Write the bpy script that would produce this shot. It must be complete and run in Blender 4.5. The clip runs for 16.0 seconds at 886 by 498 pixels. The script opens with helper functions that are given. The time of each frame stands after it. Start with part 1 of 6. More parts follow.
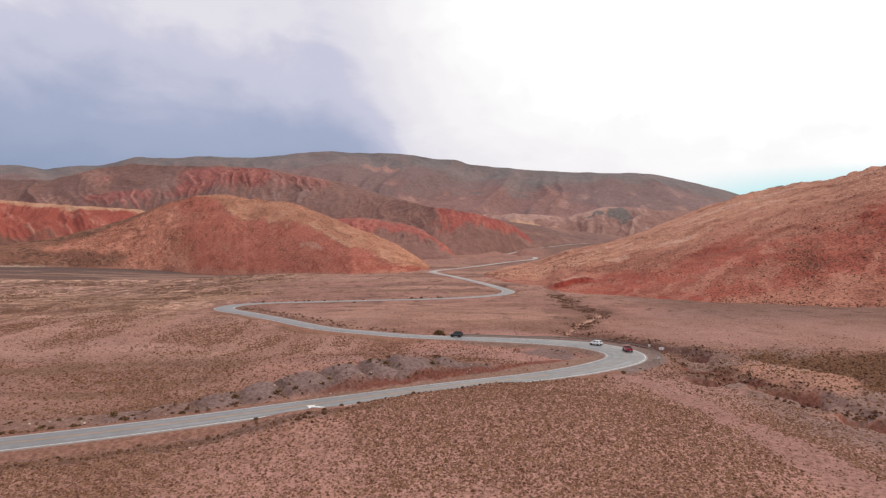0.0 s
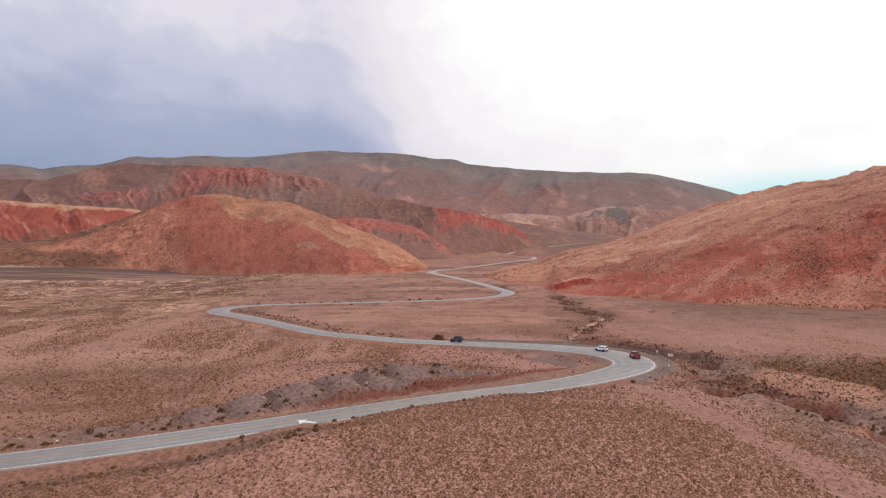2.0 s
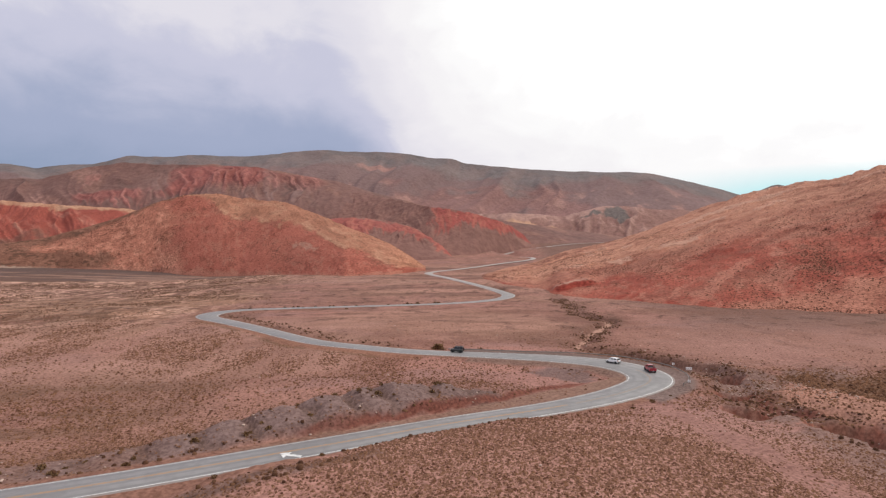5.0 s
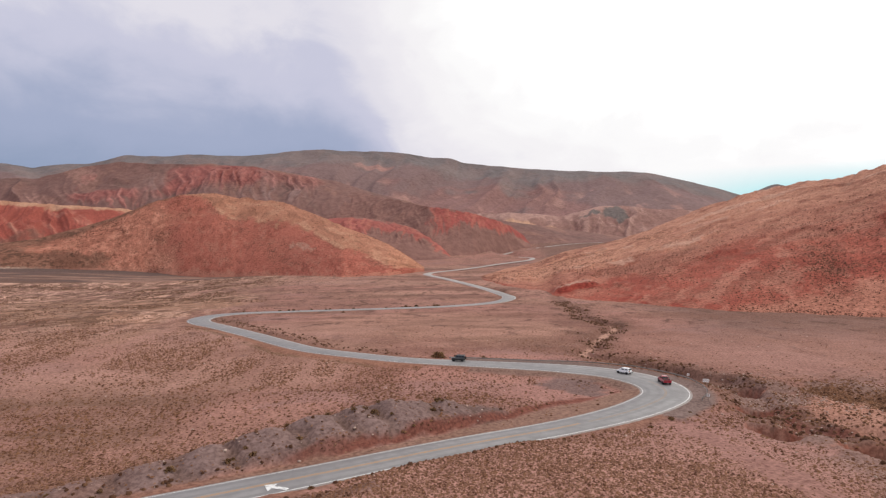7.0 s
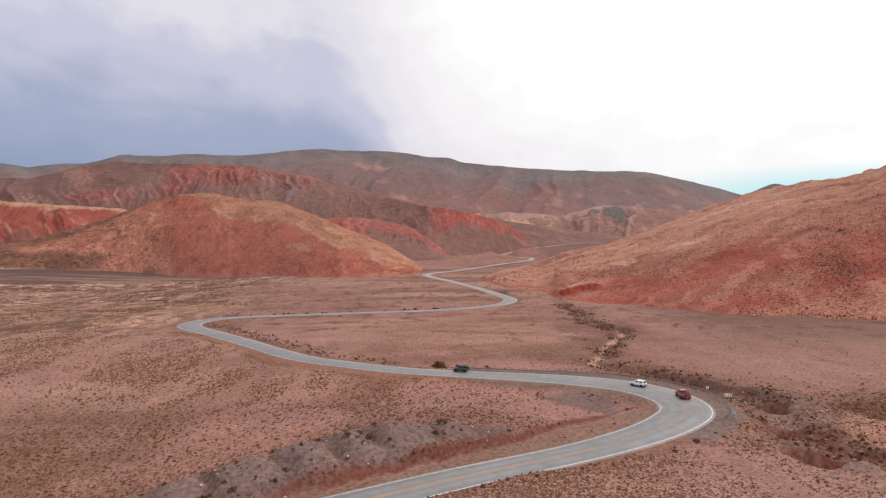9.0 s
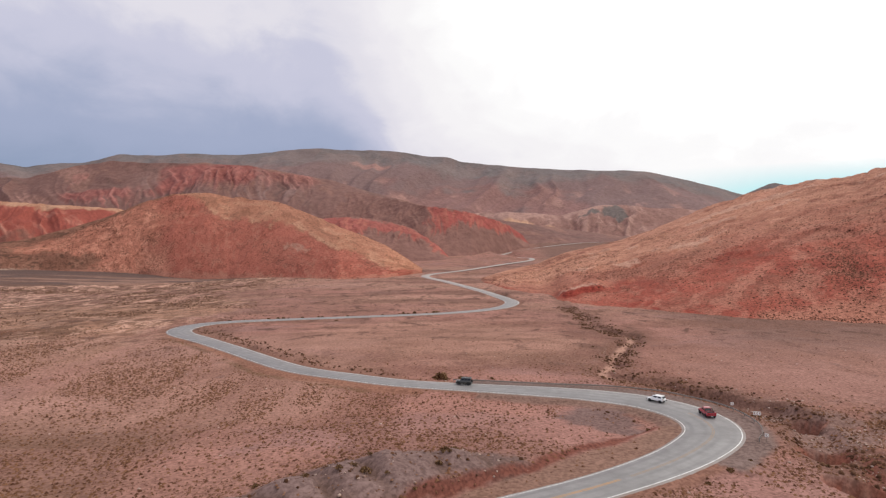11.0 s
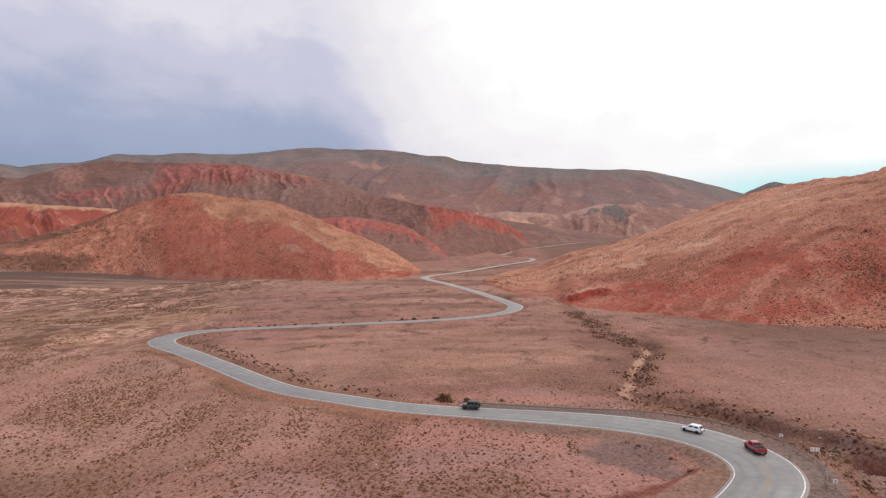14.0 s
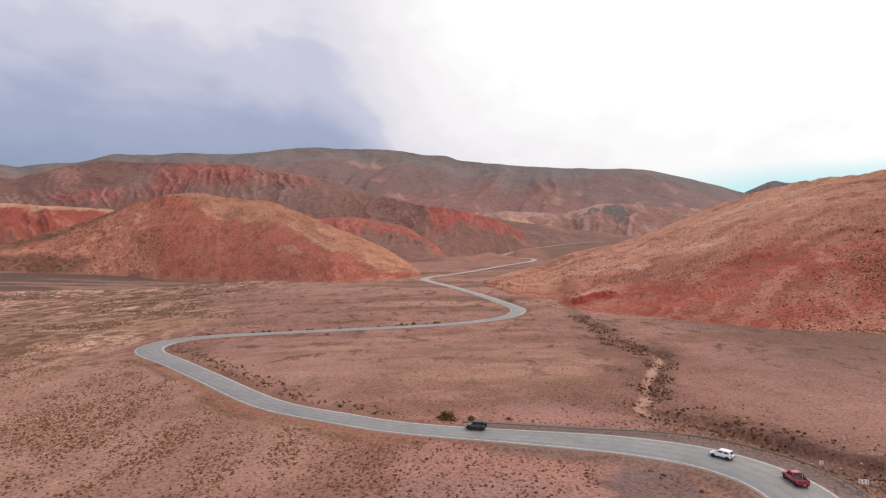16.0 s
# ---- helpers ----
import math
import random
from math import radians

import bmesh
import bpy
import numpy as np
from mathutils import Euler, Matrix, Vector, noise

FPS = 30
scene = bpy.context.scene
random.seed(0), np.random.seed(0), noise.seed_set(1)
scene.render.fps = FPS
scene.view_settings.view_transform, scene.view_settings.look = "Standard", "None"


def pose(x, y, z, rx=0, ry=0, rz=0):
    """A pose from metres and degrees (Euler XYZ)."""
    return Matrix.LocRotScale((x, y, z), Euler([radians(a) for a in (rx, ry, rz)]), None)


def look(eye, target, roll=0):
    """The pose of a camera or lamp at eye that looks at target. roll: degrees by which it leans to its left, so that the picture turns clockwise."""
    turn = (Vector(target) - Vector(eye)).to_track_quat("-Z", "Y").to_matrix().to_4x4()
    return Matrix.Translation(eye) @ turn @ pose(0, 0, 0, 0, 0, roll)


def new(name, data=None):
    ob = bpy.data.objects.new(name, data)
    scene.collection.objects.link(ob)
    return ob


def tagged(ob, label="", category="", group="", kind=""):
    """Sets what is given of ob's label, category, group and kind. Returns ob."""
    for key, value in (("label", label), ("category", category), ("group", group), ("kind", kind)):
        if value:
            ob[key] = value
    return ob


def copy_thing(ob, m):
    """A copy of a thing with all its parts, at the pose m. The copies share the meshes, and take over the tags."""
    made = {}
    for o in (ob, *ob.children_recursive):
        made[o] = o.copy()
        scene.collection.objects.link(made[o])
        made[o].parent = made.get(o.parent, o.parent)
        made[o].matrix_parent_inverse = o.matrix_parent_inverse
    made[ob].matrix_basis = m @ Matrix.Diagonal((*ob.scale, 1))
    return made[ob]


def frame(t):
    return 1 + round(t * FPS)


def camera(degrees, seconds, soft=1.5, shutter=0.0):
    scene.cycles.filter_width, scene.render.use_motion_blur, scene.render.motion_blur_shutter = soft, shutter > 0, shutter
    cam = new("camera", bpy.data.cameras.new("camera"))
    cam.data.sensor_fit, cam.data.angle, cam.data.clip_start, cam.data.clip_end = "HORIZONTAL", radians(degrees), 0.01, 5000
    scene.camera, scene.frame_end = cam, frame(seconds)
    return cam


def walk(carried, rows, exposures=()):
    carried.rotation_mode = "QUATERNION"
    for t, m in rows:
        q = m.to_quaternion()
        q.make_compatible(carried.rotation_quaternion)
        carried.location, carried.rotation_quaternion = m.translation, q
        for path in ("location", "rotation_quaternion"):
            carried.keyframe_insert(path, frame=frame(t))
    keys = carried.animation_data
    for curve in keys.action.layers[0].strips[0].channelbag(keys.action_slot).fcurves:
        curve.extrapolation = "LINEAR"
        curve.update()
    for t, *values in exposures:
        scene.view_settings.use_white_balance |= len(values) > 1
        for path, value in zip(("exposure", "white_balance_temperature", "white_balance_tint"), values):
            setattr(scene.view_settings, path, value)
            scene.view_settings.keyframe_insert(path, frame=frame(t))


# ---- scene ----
# ---- the camera and its flight ----
cam = camera(73.0, 16.0, soft=1.3)
FLIGHT = (
    (0, 0.00, 0.00, 30.00, 90.216, -0.007, -0.004),
    (1, -0.20, 3.54, 30.33, 90.200, -0.003, -0.093),
    (2, -0.41, 7.21, 30.74, 90.182, 0.002, -0.183),
    (3, -0.64, 11.07, 31.21, 90.164, 0.008, -0.272),
    (4, -0.90, 15.13, 31.72, 90.146, 0.015, -0.359),
    (5, -1.17, 19.44, 32.26, 90.127, 0.024, -0.444),
    (6, -1.47, 24.01, 32.81, 90.108, 0.034, -0.527),
    (7, -1.78, 28.83, 33.38, 90.088, 0.047, -0.606),
    (8, -2.10, 33.90, 33.95, 90.067, 0.063, -0.681),
    (9, -2.43, 39.20, 34.52, 90.047, 0.081, -0.752),
    (10, -2.77, 44.71, 35.09, 90.025, 0.103, -0.817),
    (11, -3.10, 50.38, 35.67, 90.004, 0.128, -0.877),
    (12, -3.43, 56.17, 36.25, 89.983, 0.158, -0.930),
    (13, -3.73, 62.02, 36.85, 89.961, 0.193, -0.975),
    (14, -4.00, 67.86, 37.47, 89.940, 0.233, -1.013),
    (15, -4.23, 73.60, 38.13, 89.920, 0.280, -1.043),
    (16, -4.41, 79.16, 38.84, 89.900, 0.333, -1.063),
)
walk(cam, [(row[0], pose(*row[1:])) for row in FLIGHT])

# ---- sky, sun, exposure ----
SUN_AZIMUTH, SUN_HEIGHT = radians(62), radians(52)   # to the right of straight ahead, above the horizon


def build_sky():
    world = bpy.data.worlds.new("cloudy_sky")
    scene.world = world
    world.use_nodes = True
    nt = world.node_tree
    nt.nodes.clear()
    N, L = nt.nodes.new, nt.links.new
    out, bg = N("ShaderNodeOutputWorld"), N("ShaderNodeBackground")
    sky = N("ShaderNodeTexSky")
    sky.sky_type, sky.sun_disc = "NISHITA", False
    sky.sun_elevation, sky.sun_rotation = SUN_HEIGHT, SUN_AZIMUTH
    sky.altitude, sky.dust_density = 3500, 2.0
    gain = N("ShaderNodeVectorMath")
    gain.operation = "SCALE"
    gain.inputs["Scale"].default_value = 0.09
    L(sky.outputs[0], gain.inputs[0])
    co = N("ShaderNodeTexCoord")
    sep = N("ShaderNodeSeparateXYZ")
    L(co.outputs["Generated"], sep.inputs[0])

    def math_node(op, a, b, clamp=False):
        n = N("ShaderNodeMath")
        n.operation, n.use_clamp = op, clamp
        for i, v in enumerate((a, b)):
            if v is None:
                continue
            if isinstance(v, (int, float)):
                n.inputs[i].default_value = v
            else:
                L(v, n.inputs[i])
        return n.outputs[0]

    def noise_node(scale, detail, rough, distort, stretch):
        mp = N("ShaderNodeMapping")
        mp.inputs["Scale"].default_value = stretch
        L(co.outputs["Generated"], mp.inputs[0])
        n = N("ShaderNodeTexNoise")
        n.inputs["Scale"].default_value, n.inputs["Detail"].default_value = scale, detail
        n.inputs["Roughness"].default_value, n.inputs["Distortion"].default_value = rough, distort
        L(mp.outputs[0], n.inputs["Vector"])
        return n.outputs[0]

    def ramp(fac, stops):
        n = N("ShaderNodeValToRGB")
        n.color_ramp.interpolation = "EASE"
        while len(n.color_ramp.elements) < len(stops):
            n.color_ramp.elements.new(0.5)
        for e, (p, c) in zip(n.color_ramp.elements, stops):
            e.position, e.color = p, (*c, 1)
        L(fac, n.inputs[0])
        return n.outputs[0]

    def mix(kind, fac, a, b):
        n = N("ShaderNodeMix")
        n.data_type, n.blend_type = "RGBA", kind
        for i, v in ((0, fac), (6, a), (7, b)):
            if isinstance(v, (int, float)):
                n.inputs[i].default_value = v
            elif isinstance(v, tuple):
                n.inputs[i].default_value = (*v, 1)
            else:
                L(v, n.inputs[i])
        return n.outputs[2]

    # cloud sheet: thin and bright towards the sun, heavy and blue-grey away from it
    big = noise_node(2.3, 4, 0.5, 0.4, (1, 1, 1.5))
    puffs = noise_node(7.5, 7, 0.58, 0.35, (1, 1, 1.7))
    def ease(v, a, b, gain):
        n = N("ShaderNodeMapRange")
        n.interpolation_type = "SMOOTHSTEP"
        L(v, n.inputs[0])
        for i, val in enumerate((a, b, 0.0, gain)):
            n.inputs[i + 1].default_value = val
        return n.outputs[0]

    side = math_node("ADD", ease(sep.outputs[0], -0.20, 0.09, 0.56), math_node("MULTIPLY", math_node("MAXIMUM", sep.outputs[0], 0.0), 0.5))
    up = ease(sep.outputs[2], 0.03, 0.38, 0.42)
    body = math_node("ADD", side, up)
    wobble = math_node("MULTIPLY", math_node("SUBTRACT", big, 0.5), 0.20)
    fine = math_node("MULTIPLY", math_node("SUBTRACT", puffs, 0.5), math_node("ADD", math_node("MULTIPLY", body, 0.42), 0.12))
    body = math_node("ADD", math_node("ADD", body, wobble), math_node("ADD", fine, 0.01), True)
    cloud = ramp(body, [(0.0, (0.265, 0.333, 0.48)), (0.18, (0.365, 0.415, 0.575)), (0.36, (0.58, 0.585, 0.72)), (0.47, (0.76, 0.74, 0.81)), (0.60, (0.845, 0.82, 0.865)), (0.74, (0.915, 0.895, 0.915)), (0.88, (0.975, 0.965, 0.970)), (1.0, (1.07, 1.06, 1.055))])
    # a clear strip low on the right lets the blue through
    low = math_node("SUBTRACT", 1.0, math_node("MULTIPLY", math_node("ABSOLUTE", math_node("SUBTRACT", sep.outputs[2], 0.085), None), 26.0), True)
    right = math_node("MULTIPLY", math_node("SUBTRACT", sep.outputs[0], 0.30), 5.0, True)
    gap = math_node("MULTIPLY", math_node("MULTIPLY", low, right), 0.95)
    clear = mix("MIX", 0.65, gain.outputs[0], (0.52, 1.0, 0.95))
    total = mix("MIX", gap, cloud, clear)
    L(total, bg.inputs[0])
    bg.inputs[1].default_value = 1.0
    L(bg.outputs[0], out.inputs[0])


build_sky()
sun_data = bpy.data.lights.new("sun", "SUN")
sun_data.energy, sun_data.angle, sun_data.color = 1.44, radians(14), (1.0, 0.95, 0.88)
sun = new("sun", sun_data)
sun.matrix_world = look((math.sin(SUN_AZIMUTH) * math.cos(SUN_HEIGHT) * 400, math.cos(SUN_AZIMUTH) * math.cos(SUN_HEIGHT) * 400, math.sin(SUN_HEIGHT) * 400), (0, 0, 0))
scene.view_settings.exposure = 0.0


# ---- materials ----
class Nodes:
    """A small writer of node trees."""

    def __init__(self, name):
        self.mat = bpy.data.materials.new(name)
        self.mat.use_nodes = True
        self.nt = self.mat.node_tree
        self.bsdf = self.nt.nodes["Principled BSDF"]
        self.pos = self.nt.nodes.new("ShaderNodeNewGeometry").outputs["Position"]

    def put(self, socket, value):
        if isinstance(value, bpy.types.NodeSocket):
            self.nt.links.new(value, socket)
        elif isinstance(value, tuple) and len(value) == 3 and len(socket.default_value) == 4:
            socket.default_value = (*value, 1)
        else:
            socket.default_value = value

    def attr(self, name):
        n = self.nt.nodes.new("ShaderNodeAttribute")
        n.attribute_name = name
        return n.outputs["Color"]

    def noise(self, scale, detail=4, rough=0.55, distort=0.0, stretch=None):
        n = self.nt.nodes.new("ShaderNodeTexNoise")
        v = self.pos
        if stretch:
            m = self.nt.nodes.new("ShaderNodeVectorMath")
            m.operation = "MULTIPLY"
            self.put(m.inputs[0], v)
            m.inputs[1].default_value = stretch
            v = m.outputs[0]
        self.put(n.inputs["Vector"], v)
        for k, val in (("Scale", scale), ("Detail", detail), ("Roughness", rough), ("Distortion", distort)):
            n.inputs[k].default_value = val
        return n.outputs[0]

    def spots(self, scale, lo, hi):
        """Rounded specks: 1 inside, 0 outside."""
        n = self.nt.nodes.new("ShaderNodeTexVoronoi")
        self.put(n.inputs["Vector"], self.pos)
        n.inputs["Scale"].default_value = scale
        return self.span(n.outputs["Distance"], hi, lo)

    def span(self, v, a, b, c=0.0, d=1.0):
        n = self.nt.nodes.new("ShaderNodeMapRange")
        n.interpolation_type = "SMOOTHSTEP"
        self.put(n.inputs[0], v)
        for i, val in enumerate((a, b, c, d)):
            n.inputs[i + 1].default_value = val
        return n.outputs[0]

    def math(self, op, a, b=0.0):
        n = self.nt.nodes.new("ShaderNodeMath")
        n.operation = op
        self.put(n.inputs[0], a)
        self.put(n.inputs[1], b)
        return n.outputs[0]

    def mix(self, fac, a, b, kind="MIX"):
        n = self.nt.nodes.new("ShaderNodeMix")
        n.data_type, n.blend_type = "RGBA", kind
        self.put(n.inputs[0], fac)
        self.put(n.inputs[6], a)
        self.put(n.inputs[7], b)
        return n.outputs[2]

    def bump(self, height, strength, distance):
        n = self.nt.nodes.new("ShaderNodeBump")
        self.put(n.inputs["Height"], height)
        n.inputs["Strength"].default_value, n.inputs["Distance"].default_value = strength, distance
        self.put(self.bsdf.inputs["Normal"], n.outputs[0])

    def done(self, color, rough=0.9, metal=0.0, spec=0.2):
        self.put(self.bsdf.inputs["Base Color"], color)
        self.put(self.bsdf.inputs["Roughness"], rough)
        self.bsdf.inputs["Metallic"].default_value = metal
        self.bsdf.inputs["Specular IOR Level"].default_value = spec
        return self.mat


SHRUB = (0.088, 0.044, 0.031)


def soil_material(name, grain, speck_size, speck_amount, bump_distance, contrast=0.9, plain=False):
    """Bare earth whose broad colour comes from the mesh's own 'soil' attribute, with grain, stains and dry specks of scrub."""
    n = Nodes(name)
    base = n.attr("soil")
    split = n.nt.nodes.new("ShaderNodeSeparateColor")
    n.put(split.inputs[0], n.attr("scrub"))
    veg, eroded, streaky = split.outputs
    stain = n.noise(grain * 0.05, 5, 0.6, 0.4)
    fine = n.noise(grain, 6, 0.68)
    if plain:
        dark = n.span(n.noise(1.0, 9, 0.74, 1.2, (0.085, 0.034, 0.1)), 0.47, 0.51)
        base = n.mix(n.math("MULTIPLY", dark, n.math("MULTIPLY", eroded, 0.85)), base, (0.132, 0.072, 0.046))
        pale = n.span(n.noise(1.0, 9, 0.74, 1.5, (0.075, 0.032, 0.1)), 0.49, 0.55)
        pale = n.math("MULTIPLY", pale, n.span(n.noise(1.0, 4, 0.55, 0.6, (0.013, 0.009, 0.1)), 0.42, 0.58, 0.35, 1.0))
        base = n.mix(n.math("MULTIPLY", pale, n.math("MULTIPLY", eroded, 0.95)), base, (0.58, 0.362, 0.276))
        wisps = n.span(n.noise(1.0, 8, 0.68, 0.5, (0.09, 0.055, 0.1)), 0.54, 0.62)
        base = n.mix(n.math("MULTIPLY", wisps, n.math("MULTIPLY", streaky, 0.8)), base, (0.120, 0.064, 0.048))
    col = n.mix(n.span(stain, 0.3, 0.7, 0.0, 0.5), base, n.mix(1.0, base, (0.76, 0.72, 0.70), "MULTIPLY"))
    col = n.mix(n.span(fine, 0.36, 0.64, 0.0, contrast), n.mix(1.0, col, (1.30, 1.27, 1.25), "MULTIPLY"), n.mix(1.0, col, (0.68, 0.63, 0.61), "MULTIPLY"))
    pebble = n.spots(1.9 / speck_size, 0.20, 0.40)
    col = n.mix(n.math("MULTIPLY", pebble, n.span(stain, 0.35, 0.65, 0.1, 0.55)), col, n.mix(1.0, col, (0.50, 0.44, 0.42), "MULTIPLY"))
    speck = n.spots(1.0 / speck_size, 0.30, 0.48)
    where = n.span(n.noise(0.22 / speck_size, 4), 0.38, 0.60)
    amount = n.math("MULTIPLY", n.math("MULTIPLY", speck, where), n.math("MULTIPLY", veg, speck_amount))
    col = n.mix(amount, col, SHRUB)
    n.bump(n.math("ADD", n.math("MULTIPLY", fine, 0.6), n.math("ADD", stain, n.math("MULTIPLY", amount, 0.5))), 0.6, bump_distance)
    return n.done(col, 0.95, 0, 0.1)


def plain_material(name, color, rough=0.6, metal=0.0, spec=0.3, grain=3.0, vary=0.15, bump=0.0):
    n = Nodes(name)
    v = n.noise(grain, 5, 0.6)
    dark = tuple(c * (1 - vary) for c in color)
    light = tuple(min(1, c * (1 + vary)) for c in color)
    if bump:
        n.bump(v, 0.5, bump)
    return n.done(n.mix(v, dark, light), n.span(v, 0.2, 0.8, rough - 0.06, rough + 0.06), metal, spec)


def asphalt_material():
    n = Nodes("worn_asphalt")
    across = n.attr("across")
    patch = n.noise(0.06, 4, 0.6, 0.3)
    blot = n.noise(0.5, 5, 0.65)
    grit = n.noise(9.0, 4, 0.7)
    col = n.mix(n.span(patch, 0.35, 0.65), (0.203, 0.191, 0.188), (0.266, 0.252, 0.247))
    col = n.mix(n.span(blot, 0.3, 0.8, 0, 0.5), col, (0.140, 0.130, 0.130))
    col = n.mix(n.span(grit, 0.3, 0.7, 0, 0.35), col, (0.27, 0.252, 0.248))
    # tyres polish and darken two bands in each lane
    lane = n.math("ABSOLUTE", n.math("SUBTRACT", across, 0.46))
    tyre = n.math("MULTIPLY", n.span(lane, 0.10, 0.22), n.span(lane, 0.36, 0.26))
    col = n.mix(n.math("MULTIPLY", tyre, n.span(patch, 0.25, 0.7, 0.15, 0.55)), col, (0.155, 0.146, 0.148))
    col = n.mix(n.math("MULTIPLY", n.span(across, 0.86, 1.0), n.span(blot, 0.3, 0.7, 0.2, 0.75)), col, (0.27, 0.185, 0.150))
    away = n.nt.nodes.new("ShaderNodeSeparateXYZ")
    n.put(away.inputs[0], n.pos)
    col = n.mix(n.math("MULTIPLY", n.span(away.outputs[1], 380, 760), n.span(blot, 0.2, 0.8, 0.45, 0.8)), col, (0.40, 0.325, 0.290))
    n.bump(grit, 0.4, 0.01)
    return n.done(col, n.span(blot, 0.2, 0.8, 0.48, 0.66), 0, 0.4)


def paint_material(name, color, wear=0.75):
    n = Nodes(name)
    worn = n.noise(1.6, 6, 0.7)
    col = n.mix(n.span(worn, 0.48, 0.68, 0, wear), color, (0.20, 0.19, 0.19))
    return n.done(col, 0.6, 0, 0.3)


def scrub_material(name, dark, light):
    n = Nodes(name)
    rnd = n.nt.nodes.new("ShaderNodeNewGeometry").outputs["Random Per Island"]
    fine = n.noise(6.0, 3, 0.7)
    col = n.mix(rnd, dark, light)
    col = n.mix(n.span(fine, 0.3, 0.7, 0, 0.5), col, tuple(c * 0.6 for c in dark))
    return n.done(col, 0.95, 0, 0.1)


GROUND = soil_material("desert_soil", 1.4, 2.0, 0.9, 0.12, 0.86, True)
WEST_SOIL = soil_material("western_soil", 0.42, 2.6, 0.9, 0.5, 0.85)
FAR_GROUND = soil_material("hillside_soil", 0.55, 1.7, 0.9, 0.6, 1.0)
MOUNTAIN = soil_material("mountain_soil", 0.07, 12.0, 0.4, 1.5, 0.5)
ASPHALT = asphalt_material()
WHITE_PAINT = paint_material("white_road_paint", (0.74, 0.73, 0.71))
ORANGE_PAINT = paint_material("orange_road_paint", (0.46, 0.26, 0.115), 0.5)
FADED_PAINT = paint_material("faded_road_paint", (0.30, 0.215, 0.155), 0.9)
TUFT = scrub_material("dry_tussock", (0.108, 0.047, 0.030), (0.310, 0.165, 0.104))
THORN = scrub_material("thorn_leaves", (0.125, 0.064, 0.032), (0.320, 0.190, 0.096))
TUFT_DARK = scrub_material("dark_tussock", (0.080, 0.032, 0.018), (0.250, 0.122, 0.066))
HILL_SCRUB = scrub_material("hillside_thorn", (0.058, 0.022, 0.013), (0.145, 0.056, 0.032))
BUSH = scrub_material("dark_scrub", (0.070, 0.032, 0.019), (0.185, 0.092, 0.052))
STONE = scrub_material("pale_stone", (0.34, 0.225, 0.18), (0.66, 0.50, 0.42))
GALVANISED = plain_material("galvanised_steel", (0.255, 0.222, 0.200), 0.6, 0.3, 0.4, 2.0)
POST_WOOD = plain_material("weathered_post", (0.20, 0.16, 0.13), 0.85)


# ---- helpers ----
def noise2(x, y, seed=0):
    """Smooth value noise in -1 .. 1 on arrays."""
    xi, yi = np.floor(x), np.floor(y)
    fx, fy = x - xi, y - yi
    fx, fy = fx * fx * fx * (fx * (fx * 6 - 15) + 10), fy * fy * fy * (fy * (fy * 6 - 15) + 10)

    def corner(a, b):
        h = np.sin(a * 127.1 + b * 311.7 + seed * 74.7) * 43758.5453
        return 2 * (h - np.floor(h)) - 1

    return (corner(xi, yi) * (1 - fx) + corner(xi + 1, yi) * fx) * (1 - fy) + (corner(xi, yi + 1) * (1 - fx) + corner(xi + 1, yi + 1) * fx) * fy


def fbm(x, y, octaves=5, seed=0, gain=0.5):
    total, amp = 0 * x, 1.0
    for k in range(octaves):
        total = total + amp * noise2(x, y, seed + k * 7)
        x, y, amp = x * 2.03 + 17.3, y * 2.03 - 9.1, amp * gain
    return total


def ridged(x, y, octaves=4, seed=0):
    total, amp = 0 * x, 1.0
    for k in range(octaves):
        total = total + amp * (1 - 2 * np.abs(noise2(x, y, seed + k * 5)))
        x, y, amp = x * 2.1 + 5.2, y * 2.1 + 1.3, amp * 0.5
    return total


def smooth(v, a, b):
    s = np.clip((v - a) / (b - a), 0, 1)
    return s * s * (3 - 2 * s)


def blend(base, colour, mask):
    return base * (1 - mask[..., None]) + np.array(colour) * mask[..., None]


def mesh_object(name, verts, faces, material, parent=None, shade=True):
    me = bpy.data.meshes.new(name)
    me.from_pydata(verts, [], faces)
    me.materials.append(material)
    if shade:
        me.polygons.foreach_set("use_smooth", [True] * len(me.polygons))
    ob = new(name, me)
    if parent:
        ob.parent = parent
    return ob


def grid_object(name, X, Y, Z, soil, scrub, material):
    """A sheet over a rows x columns grid, with its soil colour and its share of scrub."""
    r, c = X.shape
    n = np.arange(r * c).reshape(r, c)
    me = bpy.data.meshes.new(name)
    quads = np.stack([n[:-1, :-1], n[:-1, 1:], n[1:, 1:], n[1:, :-1]], -1).reshape(-1, 4)
    me.vertices.add(r * c)
    me.vertices.foreach_set("co", np.stack([X, Y, Z], -1).ravel().astype(np.float32))
    me.loops.add(quads.size)
    me.loops.foreach_set("vertex_index", quads.ravel().astype(np.int32))
    me.polygons.add(len(quads))
    me.polygons.foreach_set("loop_start", np.arange(0, quads.size, 4, dtype=np.int32))
    me.update(calc_edges=True)
    me.polygons.foreach_set("use_smooth", [True] * len(quads))
    for key, data in (("soil", soil), ("scrub", scrub if scrub.ndim == 3 else np.repeat(scrub[..., None], 3, -1))):
        a = me.color_attributes.new(key, "FLOAT_COLOR", "POINT")
        a.data.foreach_set("color", np.concatenate([data, np.ones((r, c, 1))], -1).ravel().astype(np.float32))
    me.materials.append(material)
    me.validate()
    return new(name, me)


